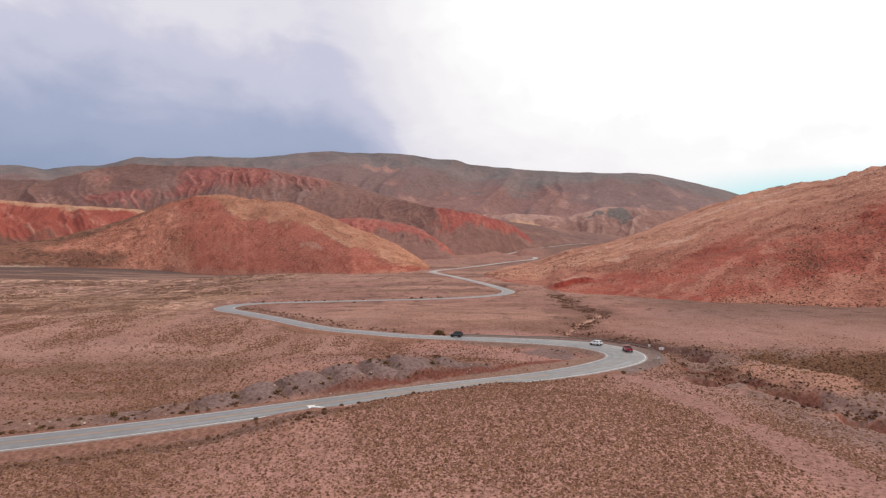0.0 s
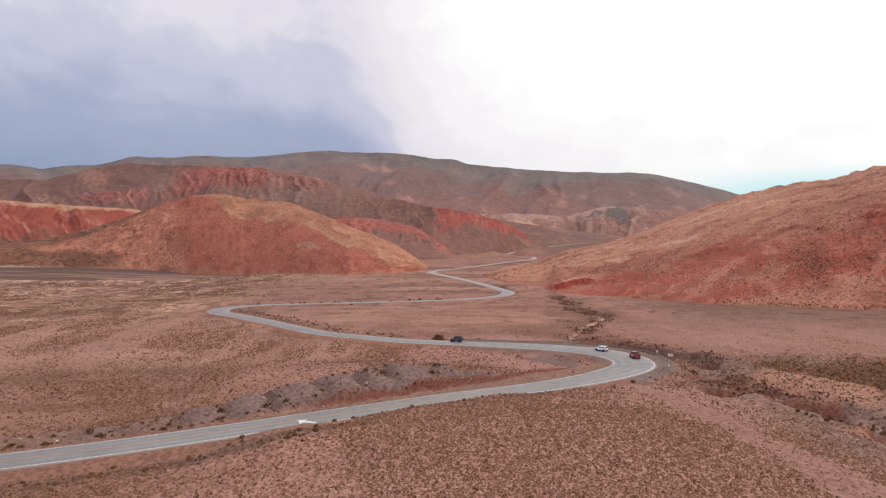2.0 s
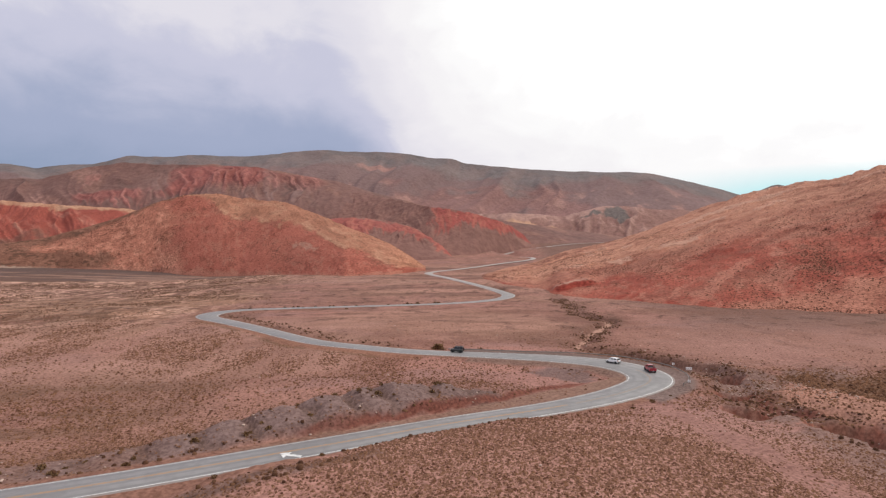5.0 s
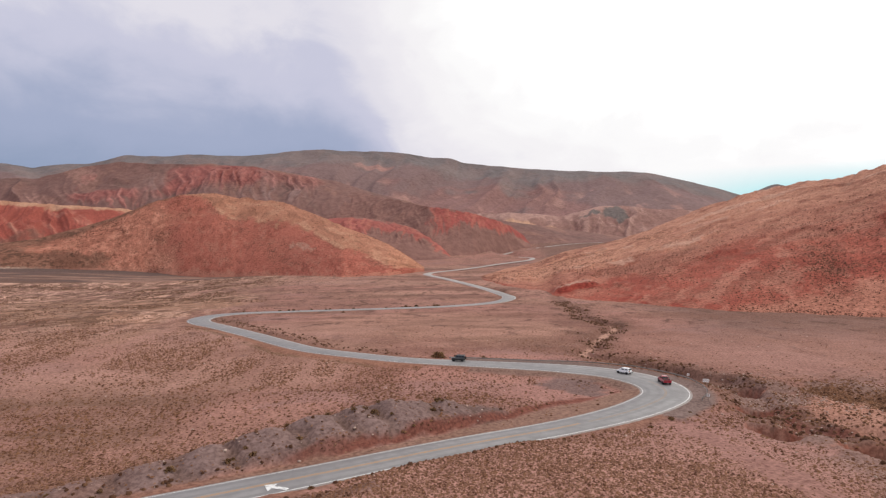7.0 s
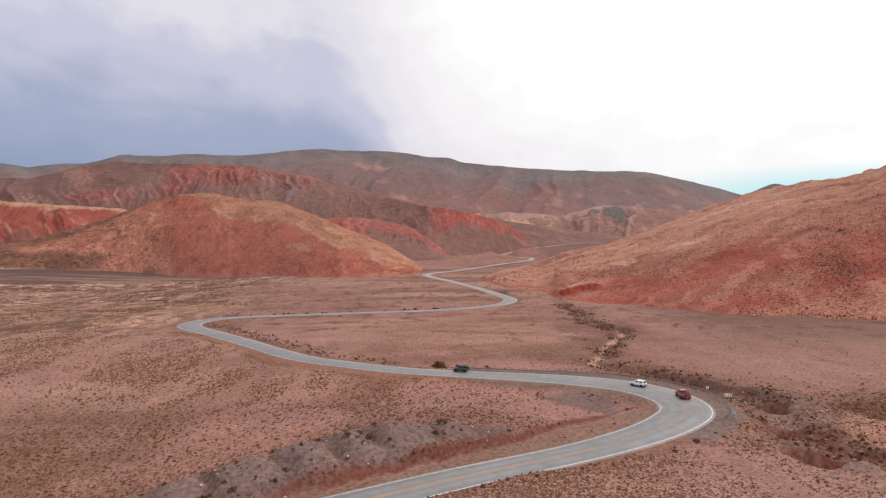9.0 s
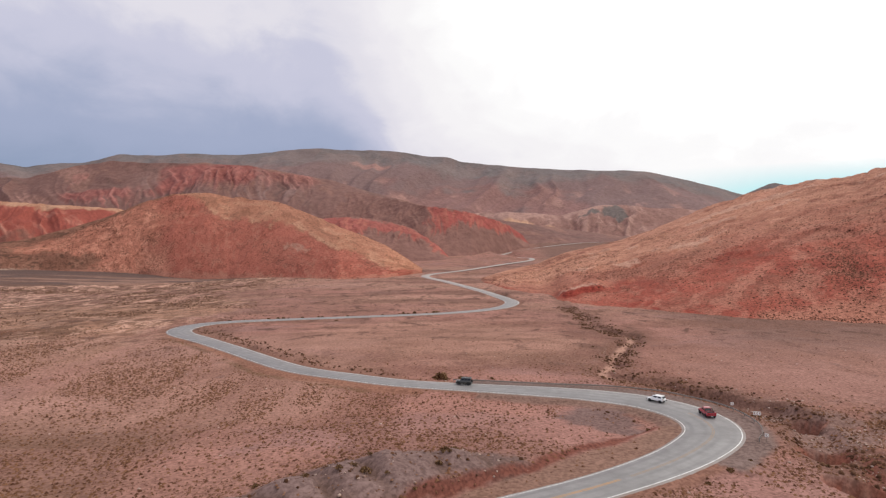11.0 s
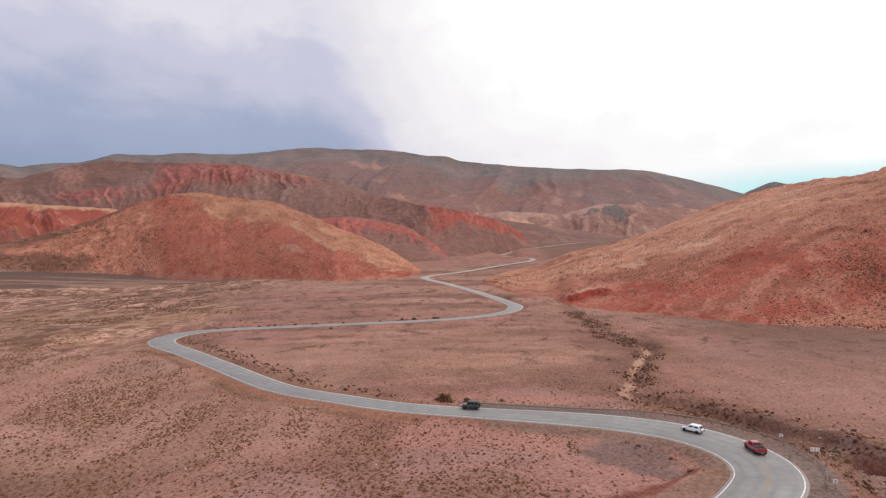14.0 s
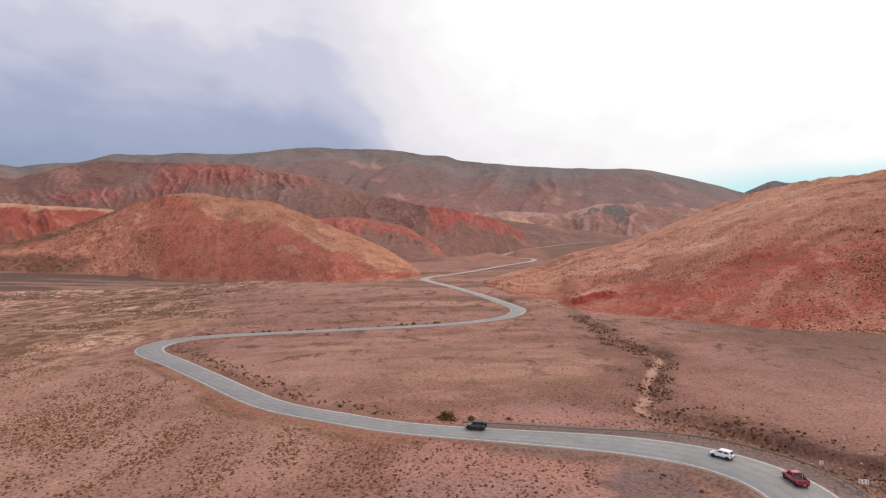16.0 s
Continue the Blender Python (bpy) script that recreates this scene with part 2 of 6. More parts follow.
def part(name, bm, material, parent, label=""):
    """Links a bmesh as one mesh under a thing or a part."""
    me = bpy.data.meshes.new(name)
    bm.to_mesh(me)
    bm.free()
    me.materials.append(material)
    ob = new(name, me)
    ob.parent = parent
    return tagged(ob, label)


# ---- the road's line ----
# x, y, z, width between the white lines
ROAD_LINE = (
    (-190, 68, -1.0, 7.4), (-130, 75.5, -0.6, 7.4), (-95, 82, 0.0, 7.4), (-66, 91.2, 0.8, 7.4), (-44.8, 99.5, 1.4, 7.3), (-19.5, 112.8, 1.8, 7.2), (0.5, 124.9, 1.7, 7.2),
    (20.5, 136.3, 1.4, 7.4), (34.5, 146.0, 1.2, 8.4), (43.8, 154.6, 1.1, 9.4), (49.3, 162.0, 1.0, 10.0), (51.2, 169.5, 1.0, 10.6), (49.8, 178.0, 0.9, 11.0),
    (44.3, 186.0, 0.9, 11.0), (35.6, 192.0, 0.8, 10.4), (25.8, 195.8, 0.8, 9.6), (12.0, 199.6, 0.8, 8.2), (-1.5, 203.2, 0.8, 7.3), (-13, 207.2, 0.8, 7.2), (-25, 213.8, 0.8, 7.2), (-45.3, 228.0, 0.7, 7.3),
    (-72.5, 260.5, 0.6, 7.6), (-93, 286, 0.2, 8.2), (-110, 306, -0.1, 9.4), (-117, 322, -0.3, 9.8), (-115, 338, -0.3, 9.4), (-103.5, 350, -0.3, 8.2), (-77, 359.5, -0.3, 7.3), (-23, 377, -0.4, 7.2),
    (3, 388, -0.5, 7.2), (24.5, 404, -0.6, 7.6), (41, 427, -0.8, 8.4), (50, 457, -0.9, 9.0), (49, 486, -0.7, 8.6), (35, 563, 0.5, 7.4), (10, 650, 3.0, 7.2), (-8, 705, 4.3, 7.2),
    (-13, 735, 5.0, 8.5), (-4, 765, 6.0, 8.0), (38, 830, 8.2, 7.2), (100, 960, 12.0, 7.2), (163, 1090, 15.4, 8.0), (175, 1150, 18.5, 8.0), (160, 1215, 19.0, 7.6), (140, 1270, 21.5, 7.6), (150, 1325, 25.5, 7.6), (216, 1400, 36.0, 7.6), (330, 1490, 48.0, 7.6), (430, 1580, 53.0, 7.6), (540, 1720, 60.0, 7.6))


def sample_road():
    P = np.array(ROAD_LINE, float)
    out = []
    for i in range(len(P) - 1):
        a, b, c, d = P[max(i - 1, 0)], P[i], P[i + 1], P[min(i + 2, len(P) - 1)]
        steps = int(np.clip(np.linalg.norm((c - b)[:2]) / 2.0, 4, 40))
        for k in range(steps):
            s = k / steps
            out.append(0.5 * (2 * b + (c - a) * s + (2 * a - 5 * b + 4 * c - d) * s * s + (3 * b - a - 3 * c + d) * s ** 3))
    return np.array(out + [P[-1]])


ROAD = sample_road()
ROAD_DIR = np.gradient(ROAD[:, :2], axis=0)
ROAD_DIR /= np.linalg.norm(ROAD_DIR, axis=1)[:, None]
ROAD_LEFT = np.stack([-ROAD_DIR[:, 1], ROAD_DIR[:, 0]], -1)


def line_distance(X, Y, line):
    """Distance from each place to a polyline, and the nearest index on it."""
    shape = X.shape
    p = np.stack([X.ravel(), Y.ravel()], -1)
    best, idx = np.full(len(p), 1e9), np.zeros(len(p), int)
    for i in range(len(line)):
        d = (p[:, 0] - line[i, 0]) ** 2 + (p[:, 1] - line[i, 1]) ** 2
        m = d < best
        best[m], idx[m] = d[m], i
    return np.sqrt(best).reshape(shape), idx.reshape(shape)


def dense(points, step=1.5):
    P = np.array(points, float)
    out = []
    for i in range(len(P) - 1):
        a, b, c, d = P[max(i - 1, 0)], P[i], P[i + 1], P[min(i + 2, len(P) - 1)]
        n = max(2, int(np.linalg.norm((c - b)[:2]) / step))
        for k in range(n):
            s = k / n
            out.append(0.5 * (2 * b + (c - a) * s + (2 * a - 5 * b + 4 * c - d) * s * s + (3 * b - a - 3 * c + d) * s ** 3))
    return np.array(out + [P[-1]])


# x, y, depth, half width
CREEK = dense(((92, 520, 0.3, 3), (80, 430, 0.5, 3), (75, 360, 0.9, 4), (71, 318, 1.1, 4), (76, 292, 1.2, 4), (66, 270, 1.5, 4), (56, 248, 1.4, 4), (52, 236, 1.5, 4), (46, 222, 1.2, 4), (57, 212, 1.6, 5), (64, 199, 2.4, 5), (70, 186, 2.4, 6),
               (71, 168, 1.4, 6), (67, 157, 1.0, 5), (66, 147, 1.0, 5), (70, 138, 1.2, 5), (75.5, 130, 1.6, 6), (77, 118, 1.4, 5), (79, 106, 2.0, 5), (90, 86, 3.0, 7), (102, 60, 4.0, 8), (116, 20, 5.0, 8)))
TRACK = dense(((41, 146, 0, 1.6), (45.5, 132, 0, 2.4), (47, 109, 0, 3.2), (51, 93, 0, 4.0), (54, 80, 0, 4.2), (60, 60, 0, 4.2), (70, 30, 0, 4.2)))
# hollows washed out below the bend: x, y, half width, half depth in plan, drop
HOLLOWS = ((73, 172, 5.0, 4.4, 3.6), (65.5, 155.5, 4.2, 3.8, 3.8), (61, 138.5, 5.2, 4.4, 4.8), (73.6, 127, 7.8, 6.5, 6.8), (78, 107, 8.0, 6.0, 5.4), (90, 88, 9.0, 7.0, 5.0))
HEAP = dense(((-98, 98, 0.3, 4), (-84, 100, 0.7, 4), (-72, 103, 0.5, 4), (-62, 105, 0.8, 5), (-48, 111, 1.7, 6), (-36, 119, 2.8, 7), (-22, 129, 3.2, 8), (-10, 138, 3.2, 8), (-1, 142, 2.2, 6), (6, 143.5, 0.6, 4)))


def heap_lobes(x, y, i, d):
    """The spoil lies in a row of tipped loads: 1 on each rounded top, 0 in the ravine between two."""
    u = i * 1.5 + 1.4 * noise2(x / 4, y / 4, 6) + 2.6 * noise2(i * 1.5 / 13, 0 * d, 9)
    return np.abs(np.sin(np.pi * u / 7.6)) ** 0.75 * (0.85 + 0.15 * noise2(u / 7.6, 0 * d + 0.5, 5)) + 0.07 * fbm(x / 2.5, y / 2.5, 2, 10)


def spill_shape(x, y):
    """A tongue of grey gravel tipped inside the bend."""
    return np.exp(-((x - 32 + 0.15 * (y - 175)) / 9) ** 2 - ((y - 175) / 12) ** 2)


def cut_offset(i):
    """How far from the white line the low cut bank on the inside of the bend stands."""
    return np.interp(ROAD[i, 0], (-40, -20, 0, 15, 30, 42, 50), (3.0, 3.4, 4.4, 6.6, 8.6, 7.0, 5.5))


def olive(x, y):
    """The patch of dense scrub beyond the hollows."""
    return smooth(x - 84 - (163 - y) * 0.32 + 2.5 * noise2(x / 6, y / 6, 25), 0, 5) * smooth(y, 112, 122) * (1 - smooth(y + 3 * noise2(x / 9, y / 9, 26), 163, 173)) * (1 - smooth(x, 165, 190))


def hollow_rim(x, y, h):
    """Below 1 inside a hollow; its far wall is steep and ragged, its near side a ramp."""
    v = (y - h[1]) / h[3]
    v = np.where(v < 0, v * 0.75, v)
    return np.hypot((x - h[0]) / h[2], v) + 0.22 * fbm(x / 4.5, y / 4.5, 3, 23)


def ground_height(X, Y, details=True):
    """The valley floor: gentle swells, the road's bed, the spoil heap beside it and the stream's gully."""
    ramp = (np.maximum(Y - 450, 0) * 0.0165 + np.maximum(Y - 700, 0) * 0.012 + np.maximum(Y - 1100, 0) * 0.055) * smooth(X, -380, -60)
    ramp = np.minimum(ramp, 60 + 0 * Y)
    Z = ramp - 8.0 * np.exp(-((X + 330) / 190) ** 2) * smooth(Y, 300, 520)
    Z = Z + 0.9 * fbm(X / 90, Y / 90, 3, 3) * smooth(np.hypot(X, Y - 150), 0, 90) * 0.7
    Z = Z + 3.7 * np.exp(-((X - 14) / 40) ** 2 - ((Y - 106) / 26) ** 2)
    Z = Z + 1.5 * np.exp(-((X + 27) / 13) ** 2 - ((Y - 101) / 8) ** 2)
    Z = Z + 2.8 * np.exp(-((X + 15) / 55) ** 2 - ((Y - 262) / 38) ** 2)
    Z = Z + 2.0 * np.exp(-((X + 14) / 40) ** 2 - ((Y - 152) / 26) ** 2)
    Z = Z - 1.2 * np.exp(-((X + 75) / 30) ** 2 - ((Y - 150) / 40) ** 2)
    Z = Z - 1.0 * np.exp(-((X - 20) / 150) ** 2 - ((Y - 430) / 80) ** 2)
    if not details:
        return Z
    Z = Z + 0.22 * fbm(X / 9, Y / 9, 3, 11)
    near = (X > -260) & (X < 330) & (Y > -60) & (Y < 560)
    out = Z.copy()
    x, y, z = X[near], Y[near], Z[near]
    d, i = line_distance(x, y, HEAP)
    z = z + HEAP[i, 2] * (0.42 + 0.78 * heap_lobes(x, y, i, d)) * np.clip(1.12 - d / (HEAP[i, 3] * 1.3), 0, 1) ** 1.15
    d, i = line_distance(x, y, CREEK)
    wob = d + 1.8 * fbm(x / 8, y / 8, 3, 21)
    hw = CREEK[i, 3]
    z = z - CREEK[i, 2] * (1 - smooth(wob, hw * 0.45, hw * 1.0)) - 0.25 * CREEK[i, 2] * np.exp(-(d / (hw * 2.6)) ** 2)
    # side gullies and eroded knolls east of the stream
    rough = smooth(x, 56, 72) * (1 - smooth(x, 118, 150)) * smooth(y, 60, 90) * (1 - smooth(y, 185, 205))
    z = z + rough * (0.75 * ridged(x / 17, y / 13, 3, 31) + 0.4 * fbm(x / 5, y / 5, 3, 33))
    z = z + 1.6 * np.exp(-((x - 88) / 9) ** 2 - ((y - 141) / 8) ** 2)
    for h in HOLLOWS:
        r = hollow_rim(x, y, h)
        z = z - h[4] * (1 - np.where(y > h[1], smooth(r, 0.66, 0.98), smooth(r, 0.25, 1.05)))
    d, i = line_distance(x, y, ROAD)
    half = ROAD[i, 3] / 2
    side = (x - ROAD[i, 0]) * ROAD_LEFT[i, 0] + (y - ROAD[i, 1]) * ROAD_LEFT[i, 1]
    outer = (side < 0) & (ROAD[i, 0] > 5) & (ROAD[i, 1] > 150) & (ROAD[i, 1] < 215)
    bank = (side < 0) & (ROAD[i, 1] < 146) & (ROAD[i, 0] > -34)
    inside = (side > 0) & (ROAD[i, 1] < 165) & (ROAD[i, 0] > -34)
    verge = np.where(outer, 5.2, np.where(bank, 0.5, np.where(inside, cut_offset(i) - 0.9, 1.7)))
    fall = np.where(outer, 5.0, np.where(inside, 2.4, np.where(bank, 2.0, 3.0)))
    z = z + np.where(inside, 0.9 * smooth(ROAD[i, 0], -30, -14) * (1 - smooth(ROAD[i, 0], 36, 46)) * (1 - smooth(d - half - cut_offset(i), 4, 16)), 0.0)
    k = smooth(d - half - verge, 0, fall)
    out[near] = (ROAD[i, 2] - 0.10) * (1 - k) + z * k
    far = (~near) & (np.abs(X) < 900) & (Y > 300) & (Y < 1800) | (~near) & (X <= -250) & (X > -400) & (Y < 300) & (Y > -100)
    x, y, z = X[far], Y[far], Z[far]
    d, i = line_distance(x, y, ROAD[::3])
    i = i * 3
    k = smooth(d - ROAD[i, 3] / 2 - 3, 0, 22)
    out[far] = (ROAD[i, 2] - 0.35 - 0.9 * smooth(ROAD[i, 1], 600, 1000)) * (1 - k) + z * k
    return out


def height_at(x, y):
    return ground_height(np.atleast_1d(np.asarray(x, float)), np.atleast_1d(np.asarray(y, float)))


PINK, BROWN, TAN, RED, DARK = (0.335, 0.172, 0.140), (0.255, 0.134, 0.106), (0.322, 0.177, 0.134), (0.168, 0.060, 0.044), (0.112, 0.066, 0.052)


def build_ground():
    def axis(lo, hi, a, b, step, grow):
        mid = list(np.arange(a, b, step))
        s, v = step, b
        right = []
        while v < hi:
            right.append(v)
            s *= grow
            v += s
        right.append(hi)
        s, v = step, a
        left = []
        while v > lo:
            s *= grow
            v -= s
            left.append(max(v, lo))
        return np.array(left[::-1] + mid + right)

    xs = axis(-4700, 4700, -75, 115, 0.9, 1.024)
    ys = axis(-1800, 4700, 78, 285, 0.9, 1.021)
    X, Y = np.meshgrid(xs, ys)
    Z = ground_height(X, Y)
    soil = np.zeros((*X.shape, 3)) + np.array(PINK)
    patch = fbm(X / 60, Y / 60, 4, 41)
    streak = fbm(X / 90 + Y / 300, Y / 70, 4, 43)
    soil = blend(soil, BROWN, smooth(patch, -0.15, 0.75) * 0.8)
    soil = blend(soil, TAN, smooth(streak, 0.1, 0.8) * (0.3 + 0.4 * smooth(Y, 250, 400)))
    soil = blend(soil, (0.290, 0.163, 0.144), smooth(fbm(X / 45, Y / 32, 4, 45), 0.15, 0.6) * 0.7)
    soil = blend(soil, DARK, smooth(-streak, 0.25, 1.0) * 0.45 * smooth(Y, 180, 330))
    # eroded pale and dark streaks on the western plain
    west = smooth(-X - 0.15 * Y + 25 * fbm(X / 50, Y / 80, 3, 58), 20, 130) * smooth(Y, 200, 330)
    soil = blend(soil, BROWN, west * smooth(fbm(X / 30, Y / 70, 4, 55), -0.3, 0.4) * 0.8)
    soil = blend(soil, (0.105, 0.072, 0.064), smooth(-X + 0.25 * (Y - 700), 130, 260) * smooth(Y + 22 * fbm(X / 60, Y / 60, 3, 57) - np.minimum(756 + 0.72 * (X + 420), 850), -8, 14) * 0.92)
    soil = blend(soil, (0.165, 0.082, 0.050), smooth(np.exp(-((X + 205) / 42) ** 2 - ((Y - 285) / 30) ** 2) + 0.3 * fbm(X / 14, Y / 20, 4, 59), 0.45, 0.7) * 0.8)
    soil = blend(soil, (0.62, 0.47, 0.40), np.exp(-((X - 126) / 20) ** 4 - ((Y - 1362) / 22) ** 4) * 0.9)
    tawny = smooth(-X - 118 + 16 * fbm(X / 30, Y / 30, 3, 60) - 0.10 * np.maximum(Y - 300, 0), 0, 14) * smooth(Y, 222, 250) * (1 - smooth(Y, 470, 560))
    soil = blend(soil, (0.370, 0.210, 0.138), tawny * 0.75)
    soil = blend(soil, (0.170, 0.098, 0.060), tawny * smooth(fbm(X / 11, Y / 16, 4, 62), 0.1, 0.6) * 0.5)
    soil = blend(soil, (0.140, 0.060, 0.036), smooth(np.exp(-((X + 205) / 36) ** 2 - ((Y - 300) / 24) ** 2) + 0.35 * fbm(X / 12, Y / 14, 4, 59), 0.40, 0.65) * 0.85)
    tongue = np.exp(-((X - 0.5 * (Y - 515) + 232) / 38) ** 2 - ((Y - 515) / 48) ** 2)
    soil = blend(soil, (0.430, 0.250, 0.185), smooth(tongue + 0.2 * fbm(X / 18, Y / 30, 3, 64), 0.35, 0.6) * 0.7)
    band = fbm(X / 130, Y / 26 + 0.3 * noise2(X / 70, Y / 70, 49), 4, 47)
    plain = smooth(Y + 0.3 * X, 400, 480) * (1 - smooth(Y, 900, 1000)) * (1 - smooth(X, 40, 120))
    soil = blend(soil, (0.165, 0.092, 0.067), smooth(band, 0.12, 0.42) * plain * 0.65)
    soil = blend(soil, (0.415, 0.245, 0.185), smooth(-band, 0.15, 0.5) * plain * 0.55)
    # greyer plain below the eastern hill
    soil = blend(soil, (0.172, 0.100, 0.080), smooth(X - 0.10 * Y, 55, 110) * smooth(Y, 190, 300) * 0.75)
    near = (X > -260) & (X < 330) & (Y > -60) & (Y < 620)
    x, y = X[near], Y[near]
    s = soil[near]
    s = blend(s, (0.165, 0.080, 0.056), smooth(fbm(x / 26, y / 30, 4, 91), -0.25, 0.45) * 0.42 * smooth(y, 110, 140) * (1 - smooth(y, 330, 450)))
    s = blend(s, (0.372, 0.204, 0.164), np.exp(-((x - 10) / 60) ** 2 - ((y - 95) / 36) ** 4) * 0.8)
    s = blend(s, (0.335, 0.176, 0.148), smooth(np.exp(-((x - 26) / 18) ** 2 - ((y - 164) / 13) ** 2) + 0.15 * fbm(x / 6, y / 6, 3, 89), 0.35, 0.6) * 0.85)
    d, i = line_distance(x, y, CREEK)
    dc = 12 - d
    hw = CREEK[i, 3]
    wob = d + 1.8 * fbm(x / 8, y / 8, 3, 21)
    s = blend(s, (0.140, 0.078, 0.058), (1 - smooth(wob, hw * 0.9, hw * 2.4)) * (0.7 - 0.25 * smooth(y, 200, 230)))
    s = blend(s, RED, (1 - smooth(np.abs(wob - hw * 0.62), hw * 0.1, hw * 0.45)) * smooth(noise2(x / 14, y / 14, 61), -0.2, 0.3) * 0.85 * (1 - smooth(y, 160, 172)))
    s = blend(s, (0.42, 0.25, 0.19), (1 - smooth(d + 0.6 * fbm(x / 3, y / 3, 2, 84), 0.8, 1.7)) * smooth(y, 208, 222) * (1 - smooth(y, 285, 330)) * smooth(noise2(x / 6, y / 11, 85), -0.8, -0.3) * 0.95)
    rough = smooth(x, 54, 64) * (1 - smooth(x, 100, 118)) * smooth(y, 60, 90) * (1 - smooth(y, 178, 200))
    s = blend(s, (0.222, 0.140, 0.120), rough * smooth(fbm(x / 12, y / 9, 3, 63), -0.5, 0.1) * 0.85)
    s = blend(s, (0.395, 0.205, 0.148), smooth(np.exp(-((x - 87) / 13) ** 2 - ((y - 146) / 22) ** 2) + 0.2 * fbm(x / 7, y / 7, 3, 67), 0.4, 0.7) * 0.8)
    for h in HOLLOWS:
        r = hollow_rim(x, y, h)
        # Floors painted dark: the shade inside the hollows is put into the colour.
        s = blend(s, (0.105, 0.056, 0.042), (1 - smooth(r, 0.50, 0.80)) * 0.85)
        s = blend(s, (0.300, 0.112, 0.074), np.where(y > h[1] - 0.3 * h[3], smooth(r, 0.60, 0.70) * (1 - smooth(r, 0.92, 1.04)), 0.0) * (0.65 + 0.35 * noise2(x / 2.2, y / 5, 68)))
    s = blend(s, (0.150, 0.084, 0.050), olive(x, y) * 0.85)
    s = blend(s, (0.315, 0.168, 0.132), smooth(x, 58, 72) * (1 - smooth(x, 150, 190)) * smooth(y, 172, 186) * (1 - smooth(y, 225, 285)) * (1 - smooth(dc, 0, 5)) * 0.6)
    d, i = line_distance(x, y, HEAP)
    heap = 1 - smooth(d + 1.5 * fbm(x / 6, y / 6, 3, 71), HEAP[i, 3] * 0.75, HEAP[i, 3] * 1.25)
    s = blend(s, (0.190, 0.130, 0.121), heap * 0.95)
    # Clefts between the loads are painted darker, their shade put into the soil colour.
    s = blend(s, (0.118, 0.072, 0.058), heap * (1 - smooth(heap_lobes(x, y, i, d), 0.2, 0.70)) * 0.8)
    d, i = line_distance(x, y, ROAD)
    side = (x - ROAD[i, 0]) * ROAD_LEFT[i, 0] + (y - ROAD[i, 1]) * ROAD_LEFT[i, 1]
    strip = (side < 0) & (ROAD[i, 1] > 207) & (ROAD[i, 1] < 340) & (ROAD[i, 0] < -8)
    s = blend(s, (0.200, 0.108, 0.078), np.where(strip, (1 - smooth(d - ROAD[i, 3] / 2 + 3 * fbm(x / 9, y / 9, 3, 83), 6, 12)) * smooth(-ROAD[i, 0], 8, 34) * (1 - smooth(ROAD[i, 1], 318, 340)), 0.0) * 0.75)
    s = blend(s, (0.352, 0.198, 0.148), smooth(np.exp(-((x + 2) / 62) ** 2 - ((y - 290) / 62) ** 2) + 0.12 * fbm(x / 20, y / 30, 3, 86), 0.3, 0.6) * 0.6)
    arc = fbm((x + 0.5 * y) / 40, (y - 0.2 * x) / 11, 4, 88) * smooth(y, 212, 240) * (1 - smooth(y, 345, 380)) * smooth(x, -95, -70) * (1 - smooth(x, 45, 62))
    s = blend(s, (0.200, 0.108, 0.078), smooth(arc, 0.22, 0.5) * 0.5)
    s = blend(s, (0.400, 0.225, 0.175), smooth(-arc, 0.2, 0.55) * 0.45)
    s = blend(s, (0.345, 0.188, 0.150), smooth(-x, 50, 80) * (1 - smooth(-x, 190, 230)) * smooth(y, 165, 190) * (1 - smooth(y, 265, 310)) * smooth(fbm(x / 40, y / 30, 3, 92), -0.5, 0.2) * 0.55)
    s = blend(s, (0.228, 0.126, 0.096), smooth(-x, 22, 60) * (1 - smooth(y, 165, 200)) * smooth(fbm(x / 22, y / 18, 3, 94), -0.7, 0.1) * 0.75)
    s = blend(s, (0.150, 0.086, 0.056), smooth(-x, 40, 80) * smooth(y, 112, 126) * (1 - smooth(y, 180, 215)) * smooth(fbm(x / 34, y / 13, 4, 90), 0.05, 0.5) * 0.6)
    s = blend(s, (0.362, 0.206, 0.162), smooth(-x, 14, 34) * (1 - smooth(-x, 170, 220)) * smooth(y, 162, 185) * (1 - smooth(y, 270, 310)) * (0.55 + 0.25 * fbm(x / 12, y / 45, 3, 96)))
    spill = spill_shape(x, y)
    s = blend(s, (0.165, 0.110, 0.102), smooth(spill + 0.34 * fbm(x / 7, y / 5, 4, 87), 0.34, 0.66) * 0.85)
    d, i = line_distance(x, y, TRACK)
    s = blend(s, (0.285, 0.152, 0.128), 0.85 * (1 - smooth(d + 1.6 * fbm(x / 5, y / 5, 2, 73), TRACK[i, 3] * 0.8, TRACK[i, 3] * 1.5)) * 0.95)
    d, i = line_distance(x, y, ROAD)
    half = ROAD[i, 3] / 2
    side = (x - ROAD[i, 0]) * ROAD_LEFT[i, 0] + (y - ROAD[i, 1]) * ROAD_LEFT[i, 1]
    edge = d - half + 0.5 * fbm(x / 4, y / 4, 2, 75)
    outer = (side < 0) & (ROAD[i, 0] > 5) & (ROAD[i, 1] > 150) & (ROAD[i, 1] < 215)
    s = blend(s, (0.235, 0.122, 0.090), 1 - smooth(edge, np.where(outer, 5.0, np.where((side < 0) & (ROAD[i, 0] < -22) & (ROAD[i, 1] < 130), 3.6, 2.2)), np.where(outer, 6.0, np.where((side < 0) & (ROAD[i, 0] < -22) & (ROAD[i, 1] < 130), 5.2, 3.6))))
